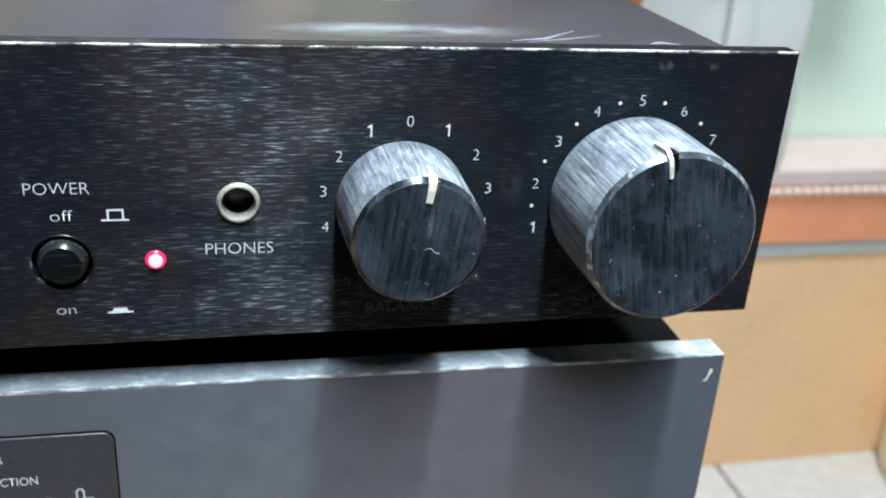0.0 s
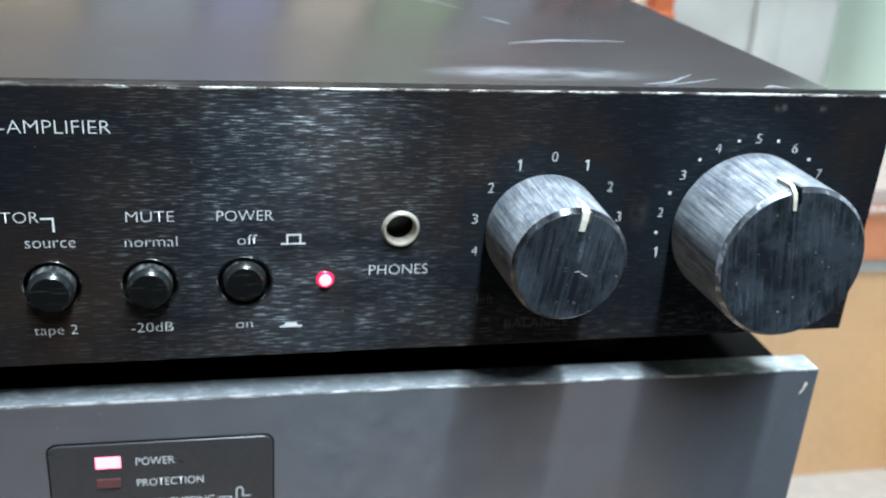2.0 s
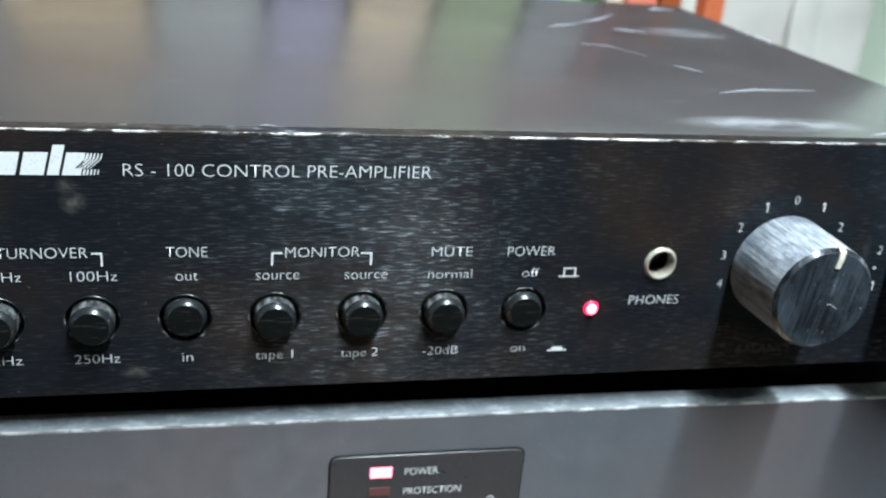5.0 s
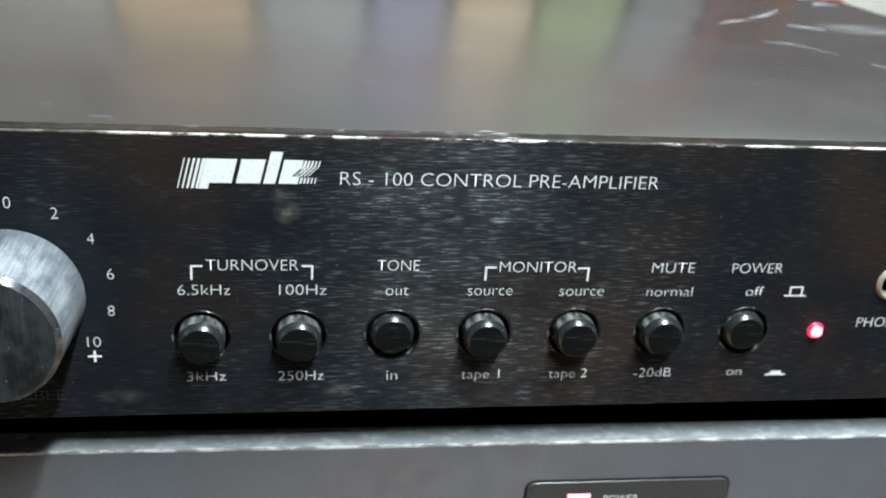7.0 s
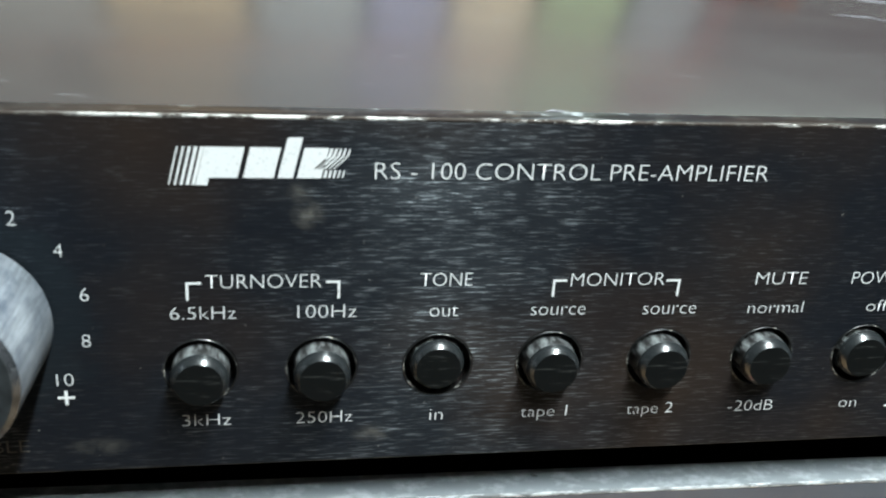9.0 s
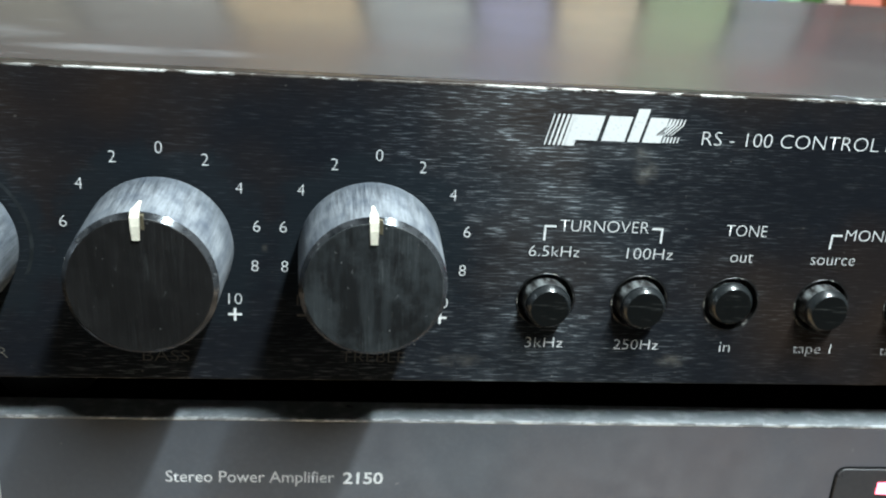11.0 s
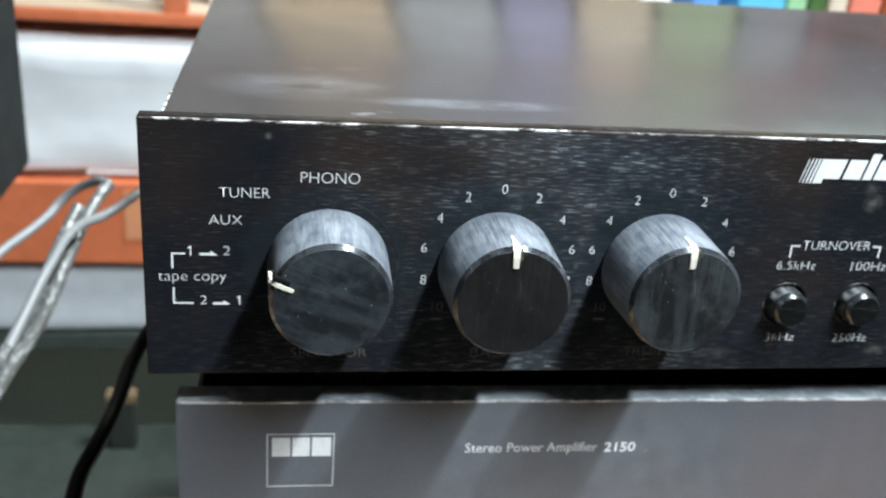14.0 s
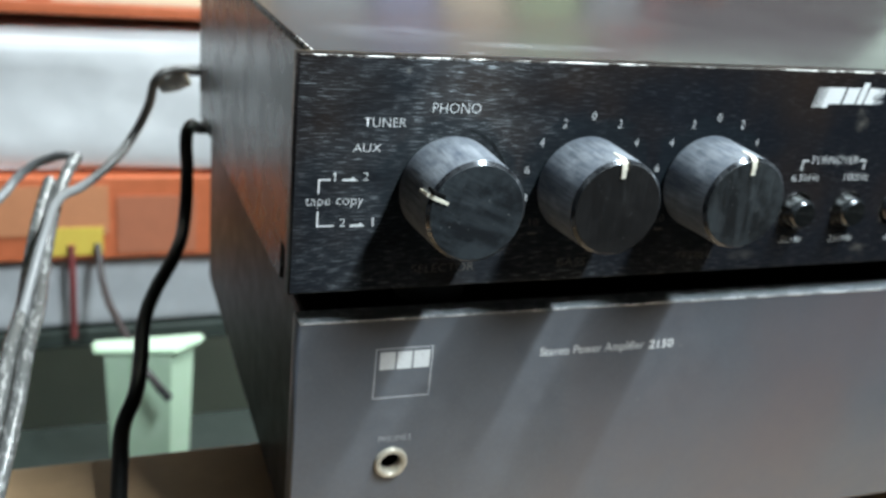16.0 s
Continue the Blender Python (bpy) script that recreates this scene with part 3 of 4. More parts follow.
def knob_meshes(r0, r1, d):
    """Side, chamfered rim, face and collar of a turned knob."""
    e = 0.0011
    return [lathe([(r0, -0.0006), (r0, -0.0012), (r1, -d + e)], 96), lathe([(r1, -d + e), (r1 - 0.0002, -d + e * 0.8), (r1 - 0.8 * e, -d + 0.0001)], 96), lathe([(r1 - 0.8 * e, -d + 0.0001), (r1 - 0.9 * e, -d), (0, -d - 0.0001)], 96), lathe([(r0 * 0.8, 0.001), (r0 * 0.8, -0.0006), (r0, -0.0006)], 48)]


def pointer(r, d, broken=0.0):
    """An ivory wedge let into the knob's top edge: widest at the edge, a blunt bar down the face, a long taper back along the side."""
    # (along the axis, height, half width) from the foot on the face, over the edge, to the tip on the side
    line = [(-d - 0.0004, r - 0.0047, 0.00062), (-d - 0.0005, r - 0.0022, 0.00074), (-d - 0.0003, r - 0.0006, 0.00080), (-d + 0.0010, r + 0.0003, 0.00072), (-d + 0.0030, r + 0.0004, 0.00042), (-d + 0.0058, r + 0.0004, 0.00026)]
    if broken:
        line = [(y, z + (0.0005 if y > -d else 0), max(w * 0.62, 0.00036)) for y, z, w in line]
    bm = bmesh.new()
    rows = []
    for k, (y, z, w) in enumerate(line):
        inner = (y + 0.0009, z) if k < 2 else (y + 0.0008, z - 0.0008) if k < 3 else (y, z - 0.0012)
        lean = -0.0006 - 0.10 * max(0.0, y + d) if broken else 0.0
        rows.append([bm.verts.new((lean - w, y, z)), bm.verts.new((lean + w, y, z)), bm.verts.new((lean + w, *inner)), bm.verts.new((lean - w, *inner))])
    for p, q in zip(rows, rows[1:]):
        for k in range(4):
            j = (k + 1) % 4
            bm.faces.new((p[k], p[j], q[j], q[k]))
    bm.faces.new(rows[0])
    bm.faces.new(rows[-1][::-1])
    bmesh.ops.recalc_face_normals(bm, faces=bm.faces)
    return bm


def knob(x, z, r0, r1, d, angle, cap, name, label, notch=False, skin=KNOB, edge=RIM):
    side, rim, face, skirt = knob_meshes(r0, r1, d)
    k = smooth(ppart(name, side, skin, label))
    k.location = (x, 0, z)
    k.rotation_euler = (0, radians(angle), 0)
    smooth(part("rim", rim, edge, k, "turned rim rubbed to bright metal"))
    part("face", face, cap, k, "scratched flat face")
    part("skirt", skirt, DARK, k, "dark collar")
    part("pointer", pointer(r1, d, notch), IVORY, k, "chipped ivory pointer" if notch else "ivory pointer")
    if notch:
        part("notch", box(-0.0002, 0.0011, -d - 0.0003, -d + 0.0034, r1 - 0.0034, r1 + 0.0003, 0.0003), DARK, k, "dark empty slot beside the pointer")
    else:
        part("slot", box(0.0007, 0.0015, -d - 0.00015, -d + 0.0016, r1 - 0.0030, r1 - 0.0003, 0.0002), SLOT, k, "olive brown slot beside the pointer")
    return k


knob(0.0412, 0.1385, 0.0139, 0.0132, 0.0200, -67, CAP_MOTTLED, "selector_knob", "dusty black selector knob", True)
knob(0.0806, 0.1385, 0.0139, 0.0132, 0.0200, -2, CAP_CLEAN, "bass_knob", "dusty black bass knob with a clean dark face")
knob(0.1206, 0.1388, 0.0139, 0.0132, 0.0200, -2, CAP_BAND, "treble_knob", "dusty black treble knob")
knob(0.3425, 0.1397, 0.0136, 0.0130, 0.0205, 8, CAP, "balance_knob", "dusty scratched black balance knob", skin=KNOB_PALE)
knob(0.3929, 0.1400, 0.0182, 0.0180, 0.0236, -10, CAP, "volume_knob", "large dusty scratched black volume knob", True, KNOB_PALE, RIM_WORN)
balance = bpy.data.objects["balance_knob"]
tube([(0.0010, -0.02062, -0.0012), (0.0022, -0.02064, -0.0008), (0.0029, -0.02062, -0.0014), (0.0040, -0.02064, -0.0017)], 0.00004, PRINT, "fibre", balance, "pale fibre stuck to the face")
smear = [(41.2 + r * math.sin(radians(a)), 138.5 + r * math.cos(radians(a))) for r, angles in ((15.7, range(15, 116, 5)), (16.4, range(110, 19, -5))) for a in angles]
ppart("grey_smear", poly(smear, -0.00006), RING, "grey smeared arc on the panel beside the selector")

# push buttons
for x, out in BUTTONS:
    o = out * MM
    bt = smooth(ppart("push_button", lathe([(0.0047, 0.0072), (0.0047, -o + 0.0014)], 40), BUTTON_SIDE, "pressed-in black button" if out < 3 else "black push button standing out"))
    bt.location = (x * MM, 0, 0.1288)
    smooth(part("button_edge", lathe([(0.0047, -o + 0.0014), (0.00455, -o + 0.0008), (0.0042, -o + 0.0002), (0.0038, -o - 0.0003)], 40), BUTTON, bt, "glossy rounded button edge"), 50)
    part("button_face", lathe([(0.0038, -o - 0.0003), (0, -o - 0.0004)], 40), BUTTON_FACE, bt, "dull brushed button face")
    wr = smooth(ppart("button_hole_edge", lathe([(0.00575, 0.0008), (0.00575, -0.00006), (0.0059, -0.00010), (0.0060, 0.0)], 40), HOLE_EDGE, "worn edge of the button hole"))
    wr.location = (x * MM, 0, 0.1288)
s = smooth(ppart("headphone_socket", lathe([(0.0032, 0.0024), (0.0033, -0.0002), (0.0035, -0.0009), (0.0038, -0.0009), (0.0042, -0.0002), (0.0044, 0.0002)], 40), NICKEL, "worn nickel headphone socket"))
s.location = (0.3095, 0, 0.1406)
s = ppart("socket_bore", lathe([(0, 0.0071), (0.00315, 0.0071), (0.00315, 0.0023)], 32), DARK, "dark socket bore")
s.location = (0.3095, 0, 0.1406)
s = smooth(ppart("power_lamp", lathe([(0.0014, 0.001), (0.0014, -0.0006), (0.0010, -0.0013), (0, -0.0016)], 24), LED, "lit red power lamp"))
s.location = (0.2930, 0, 0.1287)
# no real part: a glowing ring shaped as the lamp's halo
s = smooth(ppart("lamp_halo", lathe([(0.0014, -0.0005), (0.0016, -0.0004), (0.0020, 0.0)], 24), LED_HALO, "red halo of the lamp, built as a glowing ring"))
s.location = (0.2930, 0, 0.1287)


def pword(*a, **k):
    return under(word(*a[:5], None, *a[5:], **k), pre)


# writing, row by row
CAPS = 2.45
for body, x0, x1, zb, cap in (
    ("RS - 100 CONTROL PRE-AMPLIFIER", 184.0, 249.7, 162.3, 2.8),
    ("TURNOVER", 157.8, 176.0, 143.8, CAPS), ("TONE", 192.1, 200.8, 143.75, CAPS), ("MONITOR", 217.8, 234.5, 143.4, CAPS),
    ("MUTE", 251.4, 261.1, 143.2, CAPS), ("POWER", 269.8, 281.6, 143.1, CAPS),
    ("6.5kHz", 152.1, 162.4, 138.4, 2.3), ("100Hz", 172.2, 181.8, 138.3, 2.4), ("out", 194.0, 198.8, 138.1, 2.6),
    ("source", 211.4, 221.0, 138.0, 2.6), ("source", 231.4, 241.2, 137.8, 2.6), ("normal", 251.0, 261.5, 137.6, 2.4), ("off", 274.0, 278.2, 137.6, 2.3),
    ("3kHz", 153.2, 161.2, 118.3, 2.3), ("250Hz", 172.0, 181.6, 118.1, 2.3), ("in", 195.1, 197.4, 117.8, 2.4), ("tape 1", 211.5, 220.0, 117.7, 2.3),
    ("tape 2", 231.3, 240.1, 117.5, 2.3), ("-20dB", 251.1, 259.9, 117.3, 2.3), ("on", 273.4, 277.0, 117.3, 2.3),
    ("PHONES", 302.8, 316.2, 129.5, 2.5), ("left", 328.4, 332.6, 121.2, 2.4), ("BALANCE", 335.8, 352.0, 114.4, 2.5), ("right", 355.2, 360.4, 121.2, 2.4),
    ("VOLUME", 385.2, 400.8, 114.0, 2.5),
    ("TUNER", 16.9, 27.9, 154.55, 2.4), ("PHONO", 34.6, 47.7, 158.3, 2.6), ("AUX", 14.6, 21.8, 148.1, 2.3), ("tape copy", 3.2, 18.2, 134.3, 2.6),
    ("SELECTOR", 33.0, 51.0, 114.4, 2.4), ("BASS", 76.6, 85.6, 114.2, 2.4), ("TREBLE", 115.6, 128.6, 114.4, 2.4),
):
    # captions below the knobs get the print colour with shade painted in
    pword(body, x0, x1, zb, cap, SHADED_PRINT if body in ("SELECTOR", "BASS", "TREBLE", "BALANCE", "VOLUME", "left", "right") else PRINT)

# scales round the knobs
DIGIT = 2.35


def mark(body, cx, cz, r, angle, size=DIGIT):
    a = radians(angle)
    w = 0.56 * size * len(body) if body != "1" else 0.36 * size
    x, z = cx + r * math.sin(a), cz + r * math.cos(a)
    if body == "1":
        return ppart("printed_word", strip([(x - 0.45, z + 0.75), (x + 0.1, z + 1.1), (x + 0.1, z - 1.15)], 0.32), PRINT, 'white printed writing "1"')
    pword(body, x - w / 2, x + w / 2, z - size / 2, size, SHADED_PRINT if body == "10" and angle < 0 else PRINT)


for cx in (81.0, 121.6):
    for k, body in enumerate(("0", "2", "4", "6", "8", "10")):
        for side in ((1, -1) if k else (1,)):
            mark(body, cx, 139.8, 18.1, side * (0, 27.5, 53.5, 79.5, 105.5, 131)[k])
    ppart("plus_mark", strip([(cx + 13.6 - 1.1, 124.6), (cx + 13.6 + 1.1, 124.6)], 0.5), PRINT, "printed plus sign")
    ppart("plus_mark", strip([(cx + 13.6, 123.5), (cx + 13.6, 125.7)], 0.5, -0.00014), PRINT, "printed plus sign")
    # minus sign darkened in colour for the knob's shadow
    ppart("minus_mark", strip([(cx - 13.6 - 1.1, 124.6), (cx - 13.6 + 1.1, 124.6)], 0.5), SHADED_PRINT, "printed minus sign")
for k, body in enumerate(("0", "1", "2", "3", "4")):
    for side in ((1, -1) if k else (1,)):
        mark(body, 343.6, 139.8, 17.5, side * (0, 27, 54, 80.5, 106.5)[k])
for k, body in enumerate(("1", "2", "3", "4", "5", "6", "7", "8", "9")):
    mark(body, 393.0, 139.5, 22.1, -106 + 26.5 * k)
    if k < 8:
        a = radians(-92.7 + 26.5 * k)
        d = ppart("scale_dot", lathe([(0, -0.00014), (0.00040, -0.00012)], 12), PRINT, "small white scale dot")
        d.location = ((393.0 + 22.1 * math.sin(a)) * MM, 0, (139.5 + 22.1 * math.cos(a)) * MM)

# brackets, switch symbols and arrows
for pts in ([(154.9, 142.0), (154.9, 144.8), (156.9, 144.8)], [(176.9, 144.8), (178.8, 144.8), (178.8, 142.0)], [(214.9, 141.7), (214.9, 144.5), (216.9, 144.5)], [(235.0, 144.3), (237.2, 144.3), (237.2, 141.5)],
            [(6.4, 137.6), (6.4, 141.0), (9.1, 141.0)], [(6.5, 132.4), (6.5, 128.7), (10.6, 128.7)]):
    ppart("bracket_line", strip(pts, 0.42), PRINT, "thin white bracket line")
ppart("switch_symbol", strip([(283.5, 137.6), (284.6, 137.6), (284.6, 139.7), (287.4, 139.7), (287.4, 137.6), (288.3, 137.6), (283.5, 137.6)], 0.38), PRINT, "white raised button symbol")
ppart("switch_symbol", poly([(283.0, 117.1), (288.0, 117.1), (288.0, 117.5), (287.0, 117.6), (286.8, 118.3), (284.2, 118.3), (284.0, 117.6), (283.0, 117.5)]), PRINT, "white pressed button symbol")
for x, z, a, b in ((12.4, 140.9, "1", "2"), (15.1, 128.6, "2", "1")):
    ppart("arrow", poly([(x, z - 0.3), (x + 4.0, z - 0.3), (x + 2.4, z + 0.9), (x + 2.4, z + 0.3), (x, z + 0.3)]), PRINT, "white half arrow")
    for body, ox in ((a, x - 2.0), (b, x + 6.0)):
        if body == "1":
            ppart("printed_word", strip([(ox - 0.4, z + 1.5), (ox + 0.05, z + 1.85), (ox + 0.05, z - 0.2)], 0.30), PRINT, 'white printed writing "1"')
        else:
            pword(body, ox - 0.75, ox + 0.75, z - 0.2, 2.2, PRINT)

# the maker's mark, as plain slanted shapes
for k in range(5):
    x, w = 152.8 + 0.86 * k, 0.22 + 0.10 * k
    ppart("mark_stripe", poly([(x, 161.25), (x + w, 161.25), (x + w + 1.5, 167.3), (x + 1.5, 167.3)]), PRINT, "slanted white stripe of the mark")
for x0, x1, z0, z1 in ((157.1, 163.3, 162.4, 167.3), (163.9, 168.7, 162.4, 167.3), (169.1, 171.6, 162.4, 168.9), (172.0, 175.9, 162.4, 167.3)):
    s0, s1 = (z0 - 161.2) * 0.24, (z1 - 161.2) * 0.24
    ppart("mark_block", poly([(x0 + s0 - 0.3, z0), (x1 + s0 - 0.5, z0), (x1 + s1 - 0.5, z1), (x0 + s1 - 0.3, z1)]), PRINT, "solid white slanted block of the mark")
ppart("mark_block", poly([(156.7, 161.2), (158.6, 161.2), (158.9, 162.4), (157.0, 162.4)]), PRINT, "solid white slanted block of the mark")
for k in range(5):
    x, w = 176.3 + 0.72 * k, 0.44 - 0.06 * k
    ppart("mark_stripe", poly([(x - 0.3, 162.5), (x - 0.3 + w, 162.5), (x + w, 163.7), (x, 163.7)]), PRINT, "short white stripe of the mark")
    ppart("mark_stripe", poly([(x - 1.7, 163.9), (x - 1.7 + w, 163.9), (x + w + 0.5, 166.0), (x + w + 0.8, 167.2), (x + 0.8, 167.2), (x + 0.4, 166.0)]), PRINT, "bent white stripe of the mark")

# ---- cables beside the stack ----
black_path = [(0.020, 0.232, 0.0900), (0.006, 0.225, 0.0915), (0.001, 0.216, 0.0948), (-0.0015, 0.210, 0.0922), (-0.0018, 0.205, 0.0778), (-0.0038, 0.195, 0.0600), (-0.0105, 0.168, 0.0530), (-0.0210, 0.150, 0.0430), (-0.0257, 0.138, 0.0375), (-0.0290, 0.115, 0.0310), (-0.0325, 0.096, 0.0270), (-0.0370, 0.088, 0.0205), (-0.0388, 0.075, 0.0140), (-0.0410, 0.055, 0.0060), (-0.045, 0.02, 0.0032), (-0.06, -0.10, 0.0032)]
tagged(tube(black_path, 0.0029, BLACK_CABLE, "black_cable"), "thick black cable hanging from the back of the preamplifier", "cable")
plug = tube([(0.045, 0.243, 0.088), (0.013, 0.2285, 0.0905)], 0.0042, BLACK_CABLE, "plug", bpy.data.objects["black_cable"], "black moulded plug")
grey_path = [(0.03, 0.250, 0.113), (0.0098, 0.250, 0.1130), (-0.0048, 0.246, 0.1135), (-0.0106, 0.243, 0.1110), (-0.0153, 0.245, 0.0959), (-0.0224, 0.243, 0.0825), (-0.0327, 0.225, 0.0752), (-0.0452, 0.210, 0.0695), (-0.0557, 0.195, 0.0685), (-0.0615, 0.172, 0.0620), (-0.067, 0.148, 0.051), (-0.073, 0.12, 0.037), (-0.080, 0.08, 0.015), (-0.085, 0.05, 0.0030), (-0.095, -0.08, 0.0024)]
tagged(tube(grey_path, 0.0021, GREY_CABLE, "signal_cable"), "grey signal cable looping down from the preamplifier's back", "cable")
plug = tube([(0.045, 0.250, 0.113), (0.004, 0.2505, 0.1128)], 0.0028, BLACK_CABLE, "plug", bpy.data.objects["signal_cable"], "dark plug at the cable's end")
tube([(0.003, 0.2510, 0.1100), (-0.0035, 0.253, 0.1065), (-0.0075, 0.256, 0.1050)], 0.0050, worn("cloudy_collar", (0.62, 0.62, 0.60), 0.3), "collar", bpy.data.objects["signal_cable"], "cloudy plastic collar of the plug")
loop_path = [(-0.0474, 0.232, 0.0739), (-0.0498, 0.236, 0.0746), (-0.0542, 0.242, 0.0733), (-0.0592, 0.248, 0.0701), (-0.0669, 0.254, 0.0649), (-0.0747, 0.255, 0.0582), (-0.0802, 0.25, 0.0524)] + [(-0.100, 0.225, 0.040), (-0.108, 0.18, 0.030), (-0.114, 0.12, 0.014), (-0.118, 0.07, 0.003), (-0.125, 0.0, 0.0026)]
tagged(tube(loop_path, 0.0022, GREY_CABLE, "signal_cable"), "grey looped signal cable lying over the table edge", "cable")
silver_path = [(-0.0480, 0.232, 0.0760), (-0.0540, 0.220, 0.0680), (-0.0595, 0.197, 0.0560), (-0.0630, 0.170, 0.0455), (-0.0645, 0.140, 0.0435), (-0.0680, 0.110, 0.0410), (-0.0710, 0.080, 0.0345), (-0.0770, 0.050, 0.0200), (-0.086, 0.0, 0.0046), (-0.10, -0.09, 0.0045)]
tagged(tube(silver_path, 0.0027, SILVER_CABLE, "speaker_cable"), "clear sheathed silvery speaker cable over the table edge", "cable", "pair of speaker cables")
tagged(tube([(x - 0.0056, y, z + 0.0005) for x, y, z in silver_path[1:]], 0.0027, SILVER_CABLE, "speaker_cable"), "clear sheathed silvery speaker cable over the table edge", "cable", "pair of speaker cables")

# ---- dark cabinet box at the side ----
spk = thing("loudspeaker", (-0.27, 0.2, 0.0), "charcoal vinyl loudspeaker cabinet on short feet", "loudspeaker")
under(part("cabinet", box(-0.43, -0.1185, 0.245, 0.38, 0.034, 0.40, 0.006, 3), SPEAKER), spk)
under(part("base_block", box(-0.42, -0.20, 0.02, 0.098, 0.0, 0.0335, 0.003), SPEAKER), spk)
under(part("bracket_arm", box(-0.42, -0.22, 0.06, 0.36, 0.0255, 0.0345, 0.002), SPEAKER), spk)

# ---- storage rack behind ----
rack = thing("shelf_rack", (0.3, 0.93, FLOOR), "orange painted storage rack packed with boxes", "shelf")
for y0, z0, z1 in ((0.75, 0.052, 0.064), (0.75, -0.194, -0.106), (0.935, 0.51, 0.53), (0.935, 0.86, 0.88)):
    under(part("shelf_board", box(-1.0, 0.735, y0, 1.12, z0, z1, 0.002), ORANGE), rack)
under(part("shelf_liner", box(-0.99, 0.73, 0.753, 1.115, 0.0641, 0.0660), LINER, None, "bare tan plywood liner of the shelf"), rack)
for px, z0 in ((-0.99, FLOOR), (-0.072, 0.064), (0.722, FLOOR)):
    for y0, y1 in ((0.752, 0.775), (1.09, 1.115)):
        under(part("upright", box(px - 0.011, px + 0.011, y0, y1, z0, 1.1 if px < -0.5 or y0 > 1 and px > 0 else 0.17, 0.001), ORANGE), rack)
under(part("lower_board", box(-1.0, 0.735, 0.76, 1.12, -0.300, -0.280, 0.002), TRUNK), rack)


def carton(x0, x1, y0, y1, z0, z1, colour, label, name="carton", lid=None, group=""):
    m = worn(name + "_skin", colour, 0.45, 0.0, 80, 0.3)
    c = thing(name, ((x0 + x1) / 2, (y0 + y1) / 2, z0), label, "box", group)
    under(part("body", box(x0, x1, y0, y1, z0, z1 - 0.008, 0.003), m), c)
    under(part("lid", box(x0 - 0.001, x1 + 0.001, y0 - 0.001, y1 + 0.001, z1 - 0.012, z1, 0.002), m if lid is None else worn(name + "_lid", lid, 0.5, 0.0, 80, 0.3)), c)
    return c


SHELF = 0.066
FRONT = [
    (-0.36, -0.28, 0.13, (0.10, 0.08, 0.06), "dark brown carton on the shelf"), (-0.27, -0.17, 0.11, (0.05, 0.045, 0.04), "dark carton on the shelf"),
    (-0.145, -0.085, 0.10, (0.80, 0.79, 0.77), "white carton on the shelf"), (-0.044, 0.015, 0.12, (0.80, 0.78, 0.76), "white carton with a grey edge on the shelf"),
    (0.324, 0.374, 0.09, (0.80, 0.60, 0.04), "yellow carton on the shelf"), (0.400, 0.436, 0.10, (0.80, 0.80, 0.80), "small white carton on the shelf"),
    (0.460, 0.490, 0.09, (0.10, 0.30, 0.70), "blue carton on the shelf"), (0.512, 0.566, 0.10, (0.10, 0.46, 0.75), "sky blue carton on the shelf"),
    (0.569, 0.591, 0.09, (0.28, 0.52, 0.30), "green carton on the shelf"), (0.594, 0.614, 0.10, (0.05, 0.12, 0.03), "dark green carton on the shelf"),
    (0.618, 0.639, 0.09, (0.60, 0.52, 0.42), "beige carton on the shelf"), (0.643, 0.679, 0.10, (0.66, 0.20, 0.14), "red carton on the shelf"), (0.683, 0.708, 0.14, (0.30, 0.08, 0.02), "dark orange carton on the shelf"),
]
for x0, x1, h, colour, label in FRONT:
    carton(x0, x1, 0.80, 0.905, SHELF, SHELF + h, colour, label, group="small cartons on the shelf")
BACK = [
    (-0.34, -0.20, (0.46, 0.40, 0.32), "dull brown"), (-0.19, -0.03, (0.44, 0.40, 0.36), "grey-brown"), (-0.02, 0.13, (0.68, 0.48, 0.28), "beige"), (0.14, 0.26, (0.40, 0.40, 0.40), "grey"), (0.27, 0.355, (0.33, 0.30, 0.45), "violet grey"),
    (0.365, 0.46, (0.66, 0.50, 0.34), "beige"), (0.47, 0.57, (0.34, 0.38, 0.20), "olive green"), (0.58, 0.665, (0.24, 0.23, 0.24), "grey"), (0.675, 0.708, (0.17, 0.06, 0.06), "dark red"),
]
for k, (x0, x1, colour, name) in enumerate(BACK):
    carton(x0, x1, 0.93, 1.08, SHELF, SHELF + 0.425 + 0.012 * (k % 2), colour, "tall plain %s carton at the back of the shelf" % name, group="tall cartons at the back of the shelf")
UP = [(-0.35, -0.12, (0.46, 0.40, 0.32), "brown"), (-0.06, 0.10, (0.66, 0.48, 0.30), "beige"), (0.11, 0.24, (0.40, 0.40, 0.40), "grey"), (0.25, 0.36, (0.33, 0.30, 0.45), "violet grey"), (0.37, 0.46, (0.62, 0.48, 0.34), "beige"), (0.47, 0.60, (0.34, 0.38, 0.20), "olive green"), (0.61, 0.708, (0.17, 0.06, 0.06), "dark red")]
for x0, x1, colour, name in UP:
    carton(x0, x1, 0.94, 1.08, 0.53, 0.79, colour, "large plain %s carton on the upper shelf" % name, group="cartons on the upper shelf")

